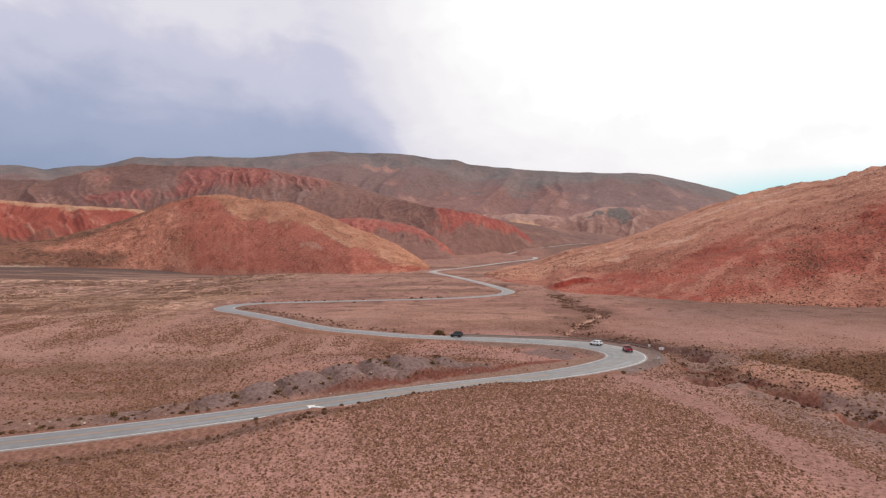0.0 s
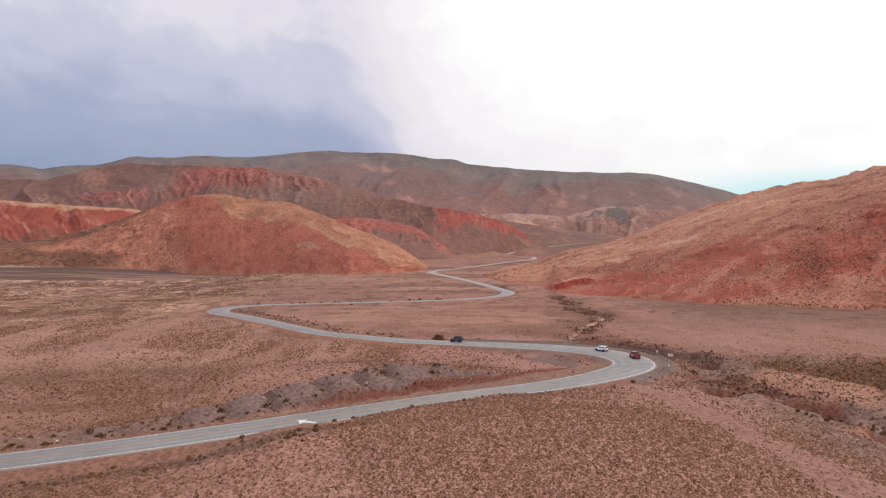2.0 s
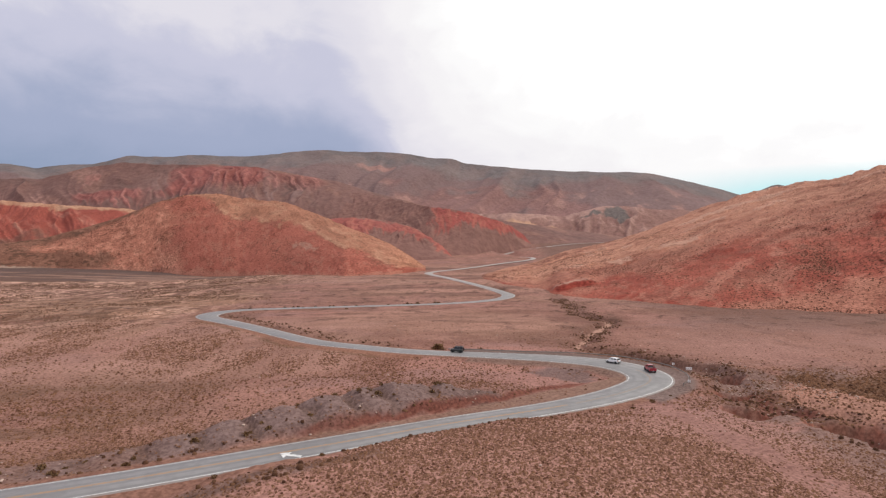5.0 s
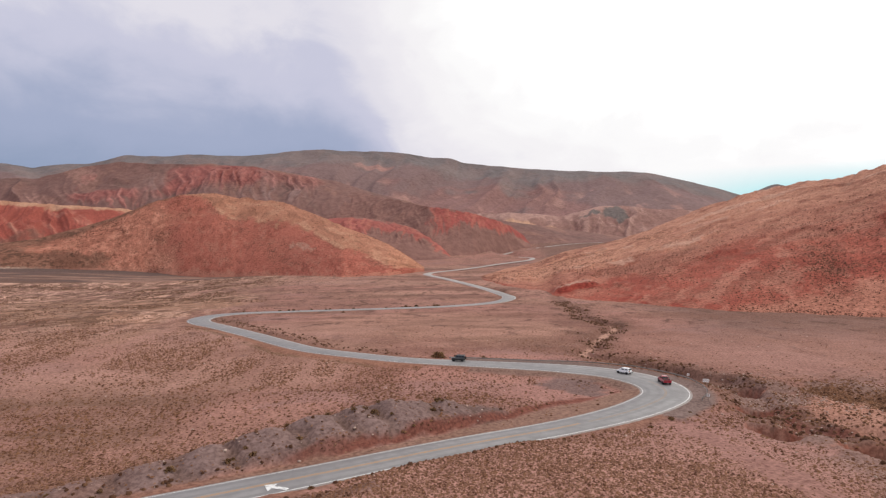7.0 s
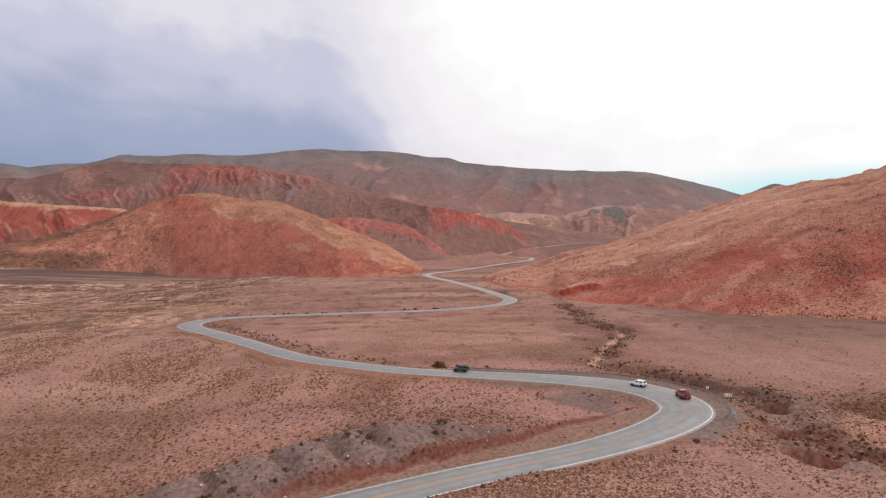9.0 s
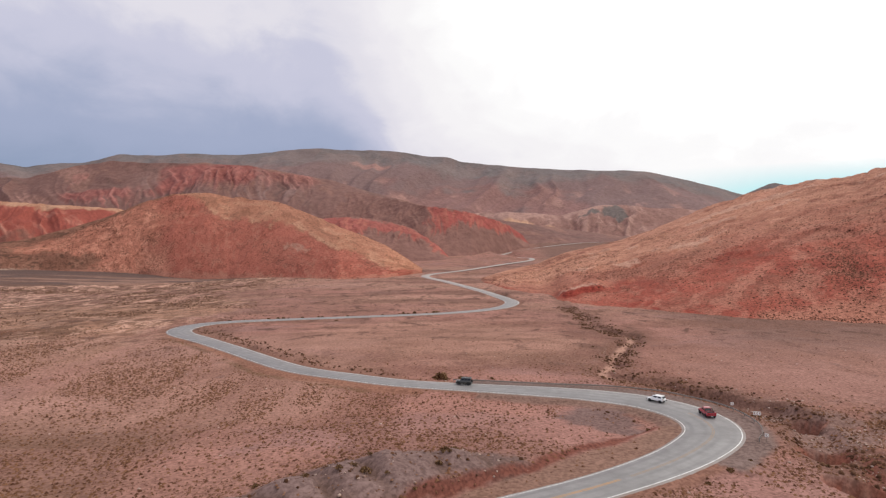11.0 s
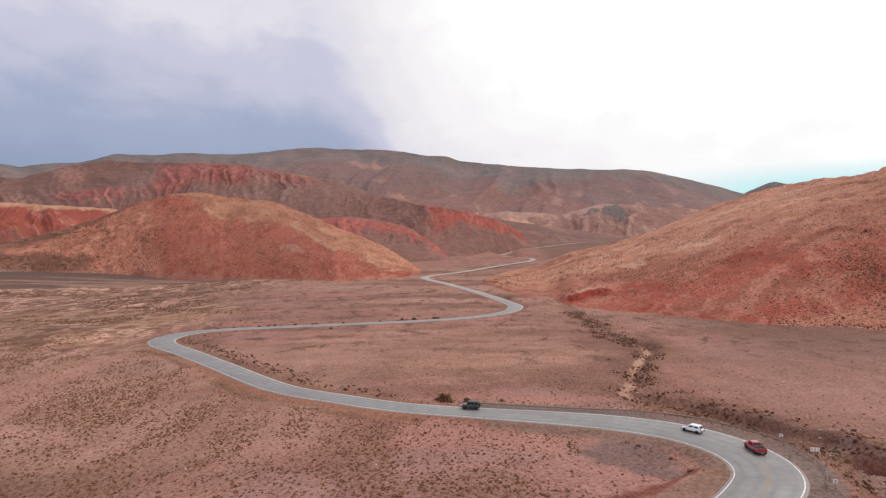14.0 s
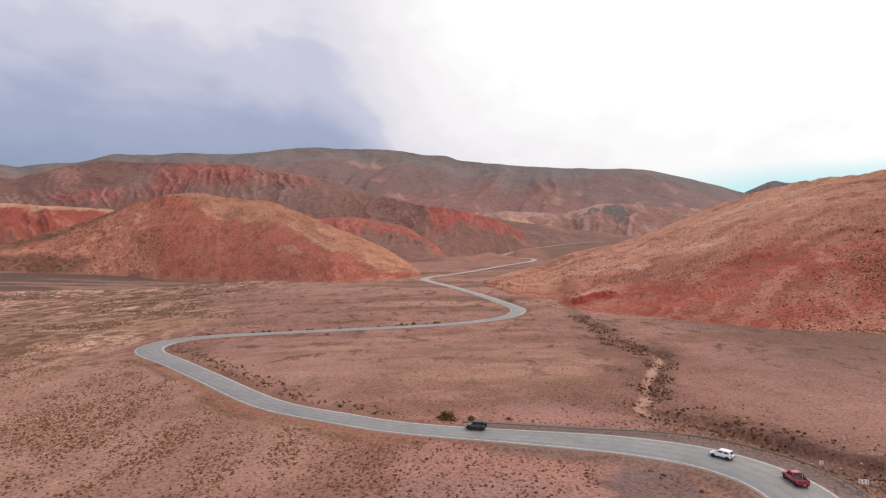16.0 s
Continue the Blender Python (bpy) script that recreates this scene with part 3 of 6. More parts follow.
    s = blend(s, (0.190, 0.134, 0.120), np.where(outer, 1 - smooth(edge, 4.4, 6.4), 0.0))
    verge = (side > 0) & (ROAD[i, 0] < -4) & (ROAD[i, 1] > 203) & (ROAD[i, 1] < 300)
    s = blend(s, (0.262, 0.130, 0.090), np.where(verge, 1 - smooth(edge, 4.0, 5.2), 0.0) * 0.95)
    s = blend(s, (0.165, 0.096, 0.056), np.where(verge, 1 - smooth(np.abs(edge - 5.6), 0.6, 1.6), 0.0) * smooth(noise2(x / 6, y / 6, 98), -0.5, 0.2) * 0.75)
    ditch = (side < 0) & (ROAD[i, 0] < -14) & (ROAD[i, 1] < 130)
    s = blend(s, (0.172, 0.114, 0.099), np.where(ditch, smooth(edge, 4.2, 5.2) * (1 - smooth(edge + 0.8 * noise2(x / 7, y / 7, 78), 7.5, 9.5)), 0.0) * 0.75)
    # Thin dark line paints in the shadow lying along the ditch.
    s = blend(s, (0.080, 0.045, 0.036), np.where(ditch & (ROAD[i, 0] > -62), 1 - smooth(np.abs(edge - 6.2 + 0.9 * noise2(x / 6, y / 6, 80)), 0.4, 1.1), 0.0) * 0.6)
    bend = (side > 0) & (ROAD[i, 0] > 8) & (ROAD[i, 1] > 148) & (ROAD[i, 1] < 202)
    s = blend(s, (0.212, 0.134, 0.108), np.where(bend, 1 - smooth(edge, 3.4, 5.0), 0.0) * 0.9)
    cut = (side > 0) & (ROAD[i, 1] < 165) & (ROAD[i, 0] > -32)
    s = blend(s, (0.226, 0.134, 0.102), np.where(cut, 1 - smooth(edge, cut_offset(i) - 1.6, cut_offset(i) - 0.6), 0.0) * 0.9)
    s = blend(s, RED, np.where(cut, (1 - smooth(np.abs(edge - cut_offset(i) - 0.1 + 0.35 * noise2(x / 5, y / 5, 79)), 0.55, 1.15)) * smooth(ROAD[i, 0] + 8 * noise2(x / 6, y / 6, 77), -24, -12), 0.0) * 0.92)
    soil[near] = s
    veg = smooth(Y, 230, 420) * 0.9
    rim = smooth(-X, 150, 260) * smooth(Y - np.minimum(756 + 0.72 * (X + 420), 850), -10, 20)
    shore = np.exp(-((Y + 28 - np.minimum(756 + 0.72 * (X + 420), 850)) / 34) ** 2)
    scrub = np.stack([veg, west * (1 - rim) * (1 + 1.4 * shore), smooth(Y, 205, 300) * (1 - smooth(Y, 1000, 1300)) * (1 - 0.9 * rim)], -1)
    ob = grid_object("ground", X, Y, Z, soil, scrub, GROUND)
    return tagged(ob, "pinkish-brown dry desert valley floor with bare patches", "ground", kind="structure")


ground = build_ground()


def ribbon(name, line, left, a, b, lift, material, parent=None):
    """A strip along the road between two offsets (arrays or numbers), to the left of its line."""
    a, b = a * np.ones(len(line)), b * np.ones(len(line))
    pa, pb = line[:, :2] + left * a[:, None], line[:, :2] + left * b[:, None]
    z = line[:, 2] + lift
    verts = [(p[0], p[1], h) for p, h in zip(pa, z)] + [(p[0], p[1], h) for p, h in zip(pb, z)]
    n = len(line)
    return mesh_object(name, verts, [(i, i + 1, n + i + 1, n + i) for i in range(n - 1)], material, parent)


def build_road():
    n = len(ROAD)
    half = ROAD[:, 3] / 2 + 0.35
    offsets = np.stack([half + 0.5, half, 0 * half, -half, -half - 0.5], 0)
    lifts = (-0.30, 0.0, 0.05, 0.0, -0.30)
    verts = []
    for off, lift in zip(offsets, lifts):
        p = ROAD[:, :2] + ROAD_LEFT * off[:, None]
        verts += [(q[0], q[1], h + lift) for q, h in zip(p, ROAD[:, 2])]
    faces = [(k * n + i, (k + 1) * n + i, (k + 1) * n + i + 1, k * n + i + 1) for k in range(4) for i in range(n - 1)]
    road = mesh_object("road", verts, faces, ASPHALT)
    layer = road.data.color_attributes.new("across", "FLOAT_COLOR", "POINT")
    shade = np.repeat(np.array((1.1, 1.0, 0.0, 1.0, 1.1)), n)
    layer.data.foreach_set("color", np.stack([shade, shade, shade, 1 + 0 * shade], -1).ravel().astype(np.float32))
    tagged(road, "winding worn grey asphalt road with painted lines", "road", kind="structure")
    near = ROAD[:, 1] < 700
    line, left = ROAD[near], ROAD_LEFT[near]
    w = line[:, 3] / 2
    ribbon("edge_line", line, left, w - 0.14, w, 0.012, WHITE_PAINT, road)
    ribbon("edge_line", line, left, -w, -w + 0.18, 0.012, WHITE_PAINT, road)
    for stretch, paint in ((ROAD[:, 1] < 140, ORANGE_PAINT), ((ROAD[:, 1] >= 139) & (ROAD[:, 1] < 178), FADED_PAINT)):
        line, left = ROAD[stretch], ROAD_LEFT[stretch]
        ribbon("centre_line", line, left, 0.07, 0.24, 0.060, paint, road)
        ribbon("centre_line", line, left, -0.24, -0.07, 0.060, paint, road)
    return road


road = build_road()


# ---- hills ----
def fan(name, table, cols, rows, back, seed, gully, paint, scrub, material, label, category="hill", rough=1.0, high=0.0, relief=None):
    """A hill seen from the valley: for each bearing (x over y) its foot's distance and height, and its crest's."""
    T = np.array(table, float)
    a = np.linspace(T[0, 0], T[-1, 0], cols)

    def along(k):
        t = np.interp(a, T[:, 0], T[:, k])
        kern = np.hanning(9)
        return np.convolve(np.pad(t, 4, mode="edge"), kern / kern.sum(), "valid")

    foot, zf, crest, zc = along(1), along(2), along(3), along(4)
    s = np.concatenate([[-0.2], np.linspace(-0.08, 1, rows), 1 + np.linspace(0.03, 1, max(6, rows // 4))])[:, None]
    face = np.clip(s, -0.2, 1)
    dist = np.where(s <= 1, foot + (crest - foot) * face, crest + back * (s - 1))
    X, Y = a * dist, dist + 0 * a
    prof = np.where(face < 0, face * 1.5 + np.where(face < -0.1, -1.5, 0), face * (1.18 - 0.18 * face))
    Z = np.where(s <= 1, zf + np.where(prof < 0, np.maximum(zc - zf, 6), zc - zf) * prof, zc - (zc - zf + 40) * smooth(s, 1, 2) ** 1.0)
    tall = (zc - zf)
    slope = np.clip(np.where(s <= 1, np.sin(np.pi * np.clip(face, 0, 1) ** 0.8), 0.0), 0, 1) ** 0.7
    slope = slope * smooth(np.clip(s, 0, 1) + 0 * a, high - 0.25, high + 0.1) if high else slope
    u, v = X / gully, Y / gully
    folds = ridged(a * crest.mean() / gully + 0.35 * fbm(u * 0.6, v * 0.6, 3, seed + 9) + 0 * s, 0.35 * s * tall.mean() / gully + 0 * a, 4, seed)
    Z = Z + slope * rough * (0.085 * tall * (folds - 0.4) + 0.05 * tall * fbm(u * 0.7, v * 0.7, 4, seed + 3))
    Z = Z + 0.012 * tall * fbm(u * 3, v * 3, 3, seed + 5) * np.clip(s, 0, 1)
    if relief:
        Z = Z + relief(X, Y, np.clip(s, 0, 2) + 0 * a, a + 0 * s)
    soil, veg = paint(X, Y, Z, np.clip(s, 0, 2) + 0 * a, a + 0 * s, folds)
    ob = grid_object(name, X, Y, Z, soil, veg, material)
    return tagged(ob, label, category, kind="structure")


def pix(rows):
    """Bearing and steepness rows to fan rows: bearing, foot distance, foot steepness, crest distance, crest steepness, seen from 30 m up."""
    return [(a, f, 30 + fs * f, c, 30 + cs * c) for a, f, fs, c, cs in rows]


def hill_noise(s, a, wide, tall, octaves, seed):
    """Noise on a hill's face, by metres along it and up it."""
    return fbm(a * 1100 / wide, s * 300 / tall, octaves, seed)


def paint_west(X, Y, Z, s, a, folds):
    c = np.zeros((*X.shape, 3)) + np.array((0.392, 0.132, 0.094))
    n1, n2, n3 = hill_noise(s, a, 90, 80, 4, 101), hill_noise(s, a, 26, 34, 4, 103), hill_noise(s, a, 7, 14, 4, 107)
    c = blend(c, (0.380, 0.140, 0.098), smooth(n1 + 0.7 * n2, 0.0, 0.9) * 0.55)
    c = blend(c, (0.300, 0.084, 0.060), smooth(n2 + 0.6 * n3 - 0.4 * n1, 0.1, 0.8) * 0.5 * smooth(a, -0.40, -0.30))
    c = blend(c, (0.225, 0.076, 0.054), smooth(n3 + 0.2 * n2, 0.40, 0.85) * 0.40)
    c = blend(c, (0.430, 0.190, 0.135), smooth(-n3 + 0.3 * n2, 0.45, 0.85) * 0.45)
    # stony salmon flank to the west
    stony = smooth(-a + 0.022 * n1 + 0.012 * n2 - 0.03 * (s - 0.5), 0.405, 0.450)
    c = blend(c, (0.510, 0.212, 0.143), stony * 0.92)
    c = blend(c, (0.630, 0.295, 0.200), stony * smooth(n3 + 0.7 * n2, 0.05, 0.6) * 0.75)
    c = blend(c, (0.235, 0.100, 0.068), stony * smooth(-n3 - 0.2 * n2, 0.3, 0.7) * 0.45)
    # a few bleached scars on the red body
    c = blend(c, (0.480, 0.270, 0.200), smooth(np.exp(-((a + 0.222) / 0.020) ** 2 - ((s - 0.36) / 0.07) ** 2) + 0.5 * n3, 0.55, 0.9) * 0.7)
    # grassy tan crown and eastern spine, with a ragged lower rim
    edge = np.interp(a, (-0.60, -0.42, -0.383, -0.351, -0.309, -0.263, -0.203, -0.156, -0.10, -0.064, -0.03), (1.15, 1.0, 0.90, 0.67, 0.62, 0.58, 0.57, 0.49, 0.37, 0.16, 0.08))
    above = s + 0.03 * n1 + 0.035 * n2 + 0.045 * n3 - edge
    tan = smooth(above, -0.05, 0.07)
    c = blend(c, (0.415, 0.200, 0.128), tan * 0.88)
    c = blend(c, (0.500, 0.290, 0.190), tan * (1 - smooth(above, 0.03, 0.12)) * smooth(n2 + 0.5 * n3, -0.3, 0.4) * 0.6)
    c = blend(c, (0.500, 0.285, 0.185), tan * smooth(n2 + 0.7 * n3, 0.2, 0.8) * 0.45)
    c = blend(c, (0.255, 0.118, 0.076), tan * smooth(-n2 + 0.8 * n3, 0.25, 0.8) * 0.6)
    c = blend(c, (0.230, 0.085, 0.060), smooth(above, -0.09, -0.03) * (1 - smooth(above, -0.02, 0.02)) * smooth(n2 - 0.4 * n3, -0.3, 0.3) * 0.45 * smooth(a, -0.40, -0.36))
    # brown scrubby apron and the dark edge below the western crest
    bound = np.interp(s, (0.0, 0.10, 0.22, 0.34, 0.60, 1.0), (-0.525, -0.530, -0.555, -0.600, -0.640, -0.665))
    low = smooth(bound - a + 0.03 * n1 + 0.02 * n2 + 0.015 * n3, -0.02, 0.03)
    rim = smooth(s + 0.04 * n2 + 0.05 * n3 - np.interp(a, (-0.62, -0.56, -0.50, -0.44, -0.40), (0.70, 0.84, 0.92, 0.97, 1.06)), -0.03, 0.06) * (1 - smooth(a, -0.40, -0.38))
    apron = np.maximum(low, rim)
    c = blend(c, (0.195, 0.098, 0.066), apron * 0.85)
    c = blend(c, (0.315, 0.155, 0.105), apron * smooth(n3 + 0.7 * n2, 0.15, 0.6) * 0.55)
    c = blend(c, (0.095, 0.052, 0.034), apron * smooth(-n3 + 0.4 * n2, 0.3, 0.7) * 0.6)
    # washed strip along the foot
    c = blend(c, (0.400, 0.190, 0.135), (1 - smooth(s + 0.02 * n3, 0.02, 0.06)) * smooth(a, -0.70, -0.55) * 0.6)
    c = blend(c, (0.300, 0.080, 0.056), smooth(np.exp(-((a + 0.05) / 0.03) ** 2) - 2 * s + 0.3 * n2, 0.5, 0.8) * 0.7)
    c = blend(c, (0.55, 0.42, 0.33), 0.7 * smooth(-a + 0.02 * n2, 0.62, 0.70) * (1 - smooth(s + 0.03 * n3, 0.02, 0.06)))
    return c, np.clip(0.45 + 0.5 * n1 + 0.5 * stony, 0.1, 1) * (1 - 0.5 * tan)


def flutes(X, Y, s, a, wide, seed):
    """Rills that run down the slope: 1 on their crests, -1 in their beds."""
    u = a * 1500 / wide + 0.8 * fbm(X / (4 * wide), Y / (4 * wide), 3, seed)
    return 0.6 * ridged(u, 0.7 * s, 3, seed + 1) + 0.35 * noise2(u * 3.1, 1.5 * s, seed + 2)


def paint_ridge(X, Y, Z, s, a, folds):
    c = np.zeros((*X.shape, 3)) + np.array((0.300, 0.082, 0.062))
    n, n2 = fbm(X / 60, Y / 60, 4, 111), fbm(X / 16, Y / 50, 4, 113)
    f = flutes(X, Y, s, a, 30, 115)
    fans = fbm(a * 1400 / 22 + 5.0 * s, 3.0 * s, 4, 117)
    wall = (1 - smooth(s + 0.06 * n + 0.03 * f, 0.84, 0.90))
    c = blend(c, (0.400, 0.150, 0.112), smooth(fans + 0.4 * n2, 0.1, 0.8) * wall * 0.65)
    # Darker rill beds put the wall's shading into its colour.
    c = blend(c, (0.205, 0.062, 0.048), smooth(-f - 0.4 * n2, 0.2, 0.9) * wall * 0.5)
    c = blend(c, (0.440, 0.225, 0.170), smooth(fans - 0.3 * f, 0.55, 1.0) * wall * (1 - smooth(s, 0.5, 0.75)) * 0.7)
    c = blend(c, (0.430, 0.225, 0.145), 1 - wall)
    c = blend(c, (0.520, 0.320, 0.215), (1 - wall) * smooth(n2, 0.0, 0.5) * 0.5)
    c = blend(c, (0.188, 0.094, 0.070), 1 - smooth(s + 0.15 * n + 0.1 * f, 0.10, 0.40))
    return c, 0.25 + 0 * s


def east_beds(X, Y, s, a):
    n2 = fbm(X / 22, Y / 50, 4, 123)
    dip = s - 0.55 * (a - 0.45)
    return dip, fbm(dip * 16 + 0.3 * n2, X / 160, 3, 125), n2


def scarp(X, Y, a):
    """The red scar low on the hill: how far behind its lip a place lies, and where along the hill it is cut."""
    lip = Y - 487 - 12 * fbm(a * 45, 0 * a, 3, 127, 0.4)
    w = a + 0.006 * noise2(X / 6, Y / 9, 126)
    return lip, smooth(w, 0.174, 0.196) * (1 - smooth(w, 0.234, 0.258))


def relief_east(X, Y, s, a):
    """Ledges where harder beds come out, and the scar at the hill's foot."""
    dip, beds, n2 = east_beds(X, Y, s, a)
    ledge = 1.6 * smooth(beds + 0.5 * n2, 0.35, 0.55) * smooth(s, 0.1, 0.3) + 0.7 * fbm(X / 9, Y / 14, 3, 128) * smooth(s, 0.0, 0.25)
    lip, along = scarp(X, Y, a)
    return ledge * (1 - 0.75 * smooth(s, 0.84, 1.0)) - 1.3 * smooth(s, 0.6, 1.0) * smooth(a, 0.56, 0.66) + 3.8 * along * smooth(lip, -7, 2) * (1 - smooth(lip, 30, 190))


def paint_east(X, Y, Z, s, a, folds):
    c = np.zeros((*X.shape, 3)) + np.array((0.355, 0.148, 0.104))
    n1, n3 = fbm(X / 60, Y / 80, 4, 121), fbm(X / 7, Y / 18, 3, 129)
    # beds of rock dip gently along the slope
    dip, beds, n2 = east_beds(X, Y, s, a)
    top = np.interp(a, (0.12, 0.20, 0.30, 0.44, 0.58, 0.66, 0.74, 1.0), (0.06, 0.14, 0.24, 0.30, 0.36, 0.43, 0.50, 0.62))
    base = np.interp(a, (0.20, 0.30, 0.45, 0.63, 0.74, 1.0), (-0.10, -0.06, 0.02, 0.11, 0.13, 0.16))
    wave = 0.05 * n1 + 0.05 * n2 + 0.02 * n3
    redband = smooth(top - s + wave, -0.04, 0.06) * smooth(s - base + wave, -0.04, 0.06)
    c = blend(c, (0.335, 0.092, 0.064), redband * 0.9)
    c = blend(c, (0.262, 0.062, 0.044), redband * smooth(n2 + 0.5 * n3 + 0.3 * n1, 0.0, 0.7) * 0.65)
    c = blend(c, (0.420, 0.150, 0.105), redband * smooth(-n2 + 0.5 * n3, 0.1, 0.8) * 0.6)
    c = blend(c, (0.250, 0.100, 0.070), smooth(n3 + 0.2 * n2, 0.4, 0.9) * 0.3)
    c = blend(c, (0.400, 0.175, 0.122), (1 - smooth(s - base + wave, -0.05, 0.03)) * smooth(a, 0.30, 0.45) * 0.5)
    c = blend(c, (0.275, 0.058, 0.040), smooth(np.exp(-((a - 0.33) / 0.05) ** 2 - ((s - 0.03) / 0.05) ** 2) + 0.3 * n2, 0.5, 0.8))
    c = blend(c, (0.505, 0.262, 0.178), smooth(s - top + 0.10 * n1 + 0.05 * n3, 0.03, 0.26) * 0.8)
    c = blend(c, (0.540, 0.345, 0.260), smooth(beds + 0.7 * n2 + 0.4 * n3, 0.60, 1.0) * smooth(s - top, 0.0, 0.12) * 0.55)
    c = blend(c, (0.250, 0.105, 0.074), smooth(-beds - 0.3 * n2 + 0.3 * n3, 0.45, 0.9) * 0.5)
    # Rills and diagonal streaks paint lit ridgelines pale and shaded sides dark.
    rill = flutes(X, Y, s, a, 26, 167)
    c = blend(c, (0.440, 0.205, 0.142), smooth(rill + 0.4 * n3, 0.45, 1.0) * (1 - smooth(s, 0.5, 0.8)) * 0.15)
    c = blend(c, (0.215, 0.070, 0.050), smooth(-rill + 0.4 * n3, 0.35, 0.9) * (1 - smooth(s, 0.5, 0.8)) * 0.15)
    streak = fbm((s - 2.0 * a) * 18 + 0.8 * n2, (s + 0.5 * a) * 5, 4, 168)
    c = blend(c, (0.470, 0.215, 0.155), smooth(streak + 0.3 * n3, 0.25, 0.8) * 0.42)
    c = blend(c, (0.230, 0.076, 0.054), smooth(-streak + 0.3 * n3, 0.25, 0.8) * 0.45)
    lip, along = scarp(X, Y, a)
    face = smooth(lip, -9, -5) * (1 - smooth(lip, 0, 3)) * along
    c = blend(c, (0.270, 0.050, 0.036), face * 0.95)
    c = blend(c, (0.56, 0.37, 0.285), smooth(lip, 0, 3) * (1 - smooth(lip + 8 * n3, 6, 18)) * along * smooth(n3 + 0.5 * n2, -0.5, 0.3) * 0.7)
    return c, np.clip(0.5 + 0.5 * n1, 0.15, 1) * 0.38


def badland_zones(X, Y, s, a):
    """Where the red beds lie bare: the tall fluted wall, the paler one beside it and the low western outcrops; and their flutes."""
    f = flutes(X, Y, s, a, 19, 137)
    n1, n2 = fbm(X / 150, Y / 150, 4, 131), fbm(X / 45, Y / 70, 4, 133)

    def zone(a0, a1, s0, s1, soft):
        mid, half = (a0 + a1) / 2, (a1 - a0) / 2
        side = 1 - smooth(np.abs(a - mid + 0.012 * n2) / half, 0.75, 1.15)
        return side * smooth(s + 0.13 * f + 0.05 * n1 - s0, -soft, soft) * (1 - smooth(s + 0.03 * n2 - s1, -0.02, 0.05))

    tall = zone(-0.462 + 0.10 * (s - 0.6), -0.289, 0.60, 0.965, 0.09)
    pale = zone(-0.285, -0.195, 0.72, 0.94, 0.10)
    west = 0.6 * zone(-0.588, -0.556, 0.74, 0.86, 0.08)
    low = zone(-0.605, -0.480, 0.46, 0.58, 0.06)
    return tall, pale, west, low, f


def relief_redlands(X, Y, s, a):
    """Gullies cut back into the bare beds."""
    tall, pale, west, low, f = badland_zones(X, Y, s, a)
    below = smooth(s, 0.25, 0.55) * (1 - smooth(s, 0.88, 1.0)) * smooth(a, -0.50, -0.44) * (1 - smooth(a, -0.22, -0.16))
    return (6.0 * tall + 4.0 * pale + 3.5 * low + 2.5 * west + 3.5 * below) * f * (1 - smooth(s, 0.82, 0.96))


def paint_redlands(X, Y, Z, s, a, folds):
    c = np.zeros((*X.shape, 3)) + np.array((0.180, 0.100, 0.088))
    n1, n2, n3 = fbm(X / 150, Y / 150, 4, 131), fbm(X / 45, Y / 70, 4, 133), fbm(X / 14, Y / 60, 4, 135)
    tall, pale, west, low, f = badland_zones(X, Y, s, a)
    sweep = fbm(a * 1700 / 60 + 4.0 * s, 2.2 * s, 4, 139)
    c = blend(c, (0.262, 0.142, 0.112), smooth(sweep + 0.4 * n2, 0.2, 0.9) * 0.55)
    c = blend(c, (0.128, 0.080, 0.070), smooth(-sweep - 0.3 * f, 0.3, 1.0) * 0.5)
    c = blend(c, (0.330, 0.190, 0.160), smooth(sweep - 0.4 * n3, 0.55, 0.9) * smooth(-a, 0.44, 0.52) * 0.5)
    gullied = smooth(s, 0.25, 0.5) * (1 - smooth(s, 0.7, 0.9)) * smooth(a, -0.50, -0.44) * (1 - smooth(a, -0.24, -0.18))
    # Gully crests paler and beds darker: their shading is painted into the colour.
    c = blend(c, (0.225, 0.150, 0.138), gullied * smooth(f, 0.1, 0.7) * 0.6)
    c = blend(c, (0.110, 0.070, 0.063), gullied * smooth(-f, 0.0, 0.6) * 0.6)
    # Reds are muted for haze, with paler crests and shade-dark flute beds.
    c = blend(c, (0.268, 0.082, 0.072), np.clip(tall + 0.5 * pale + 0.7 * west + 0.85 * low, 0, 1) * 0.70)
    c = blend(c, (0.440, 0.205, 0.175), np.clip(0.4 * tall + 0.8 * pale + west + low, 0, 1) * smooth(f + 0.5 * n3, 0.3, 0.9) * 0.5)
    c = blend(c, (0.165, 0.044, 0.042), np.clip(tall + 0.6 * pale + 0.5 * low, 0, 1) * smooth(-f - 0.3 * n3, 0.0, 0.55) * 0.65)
    return c, np.clip(0.4 + 0.5 * n1, 0.0, 1) * 0.6


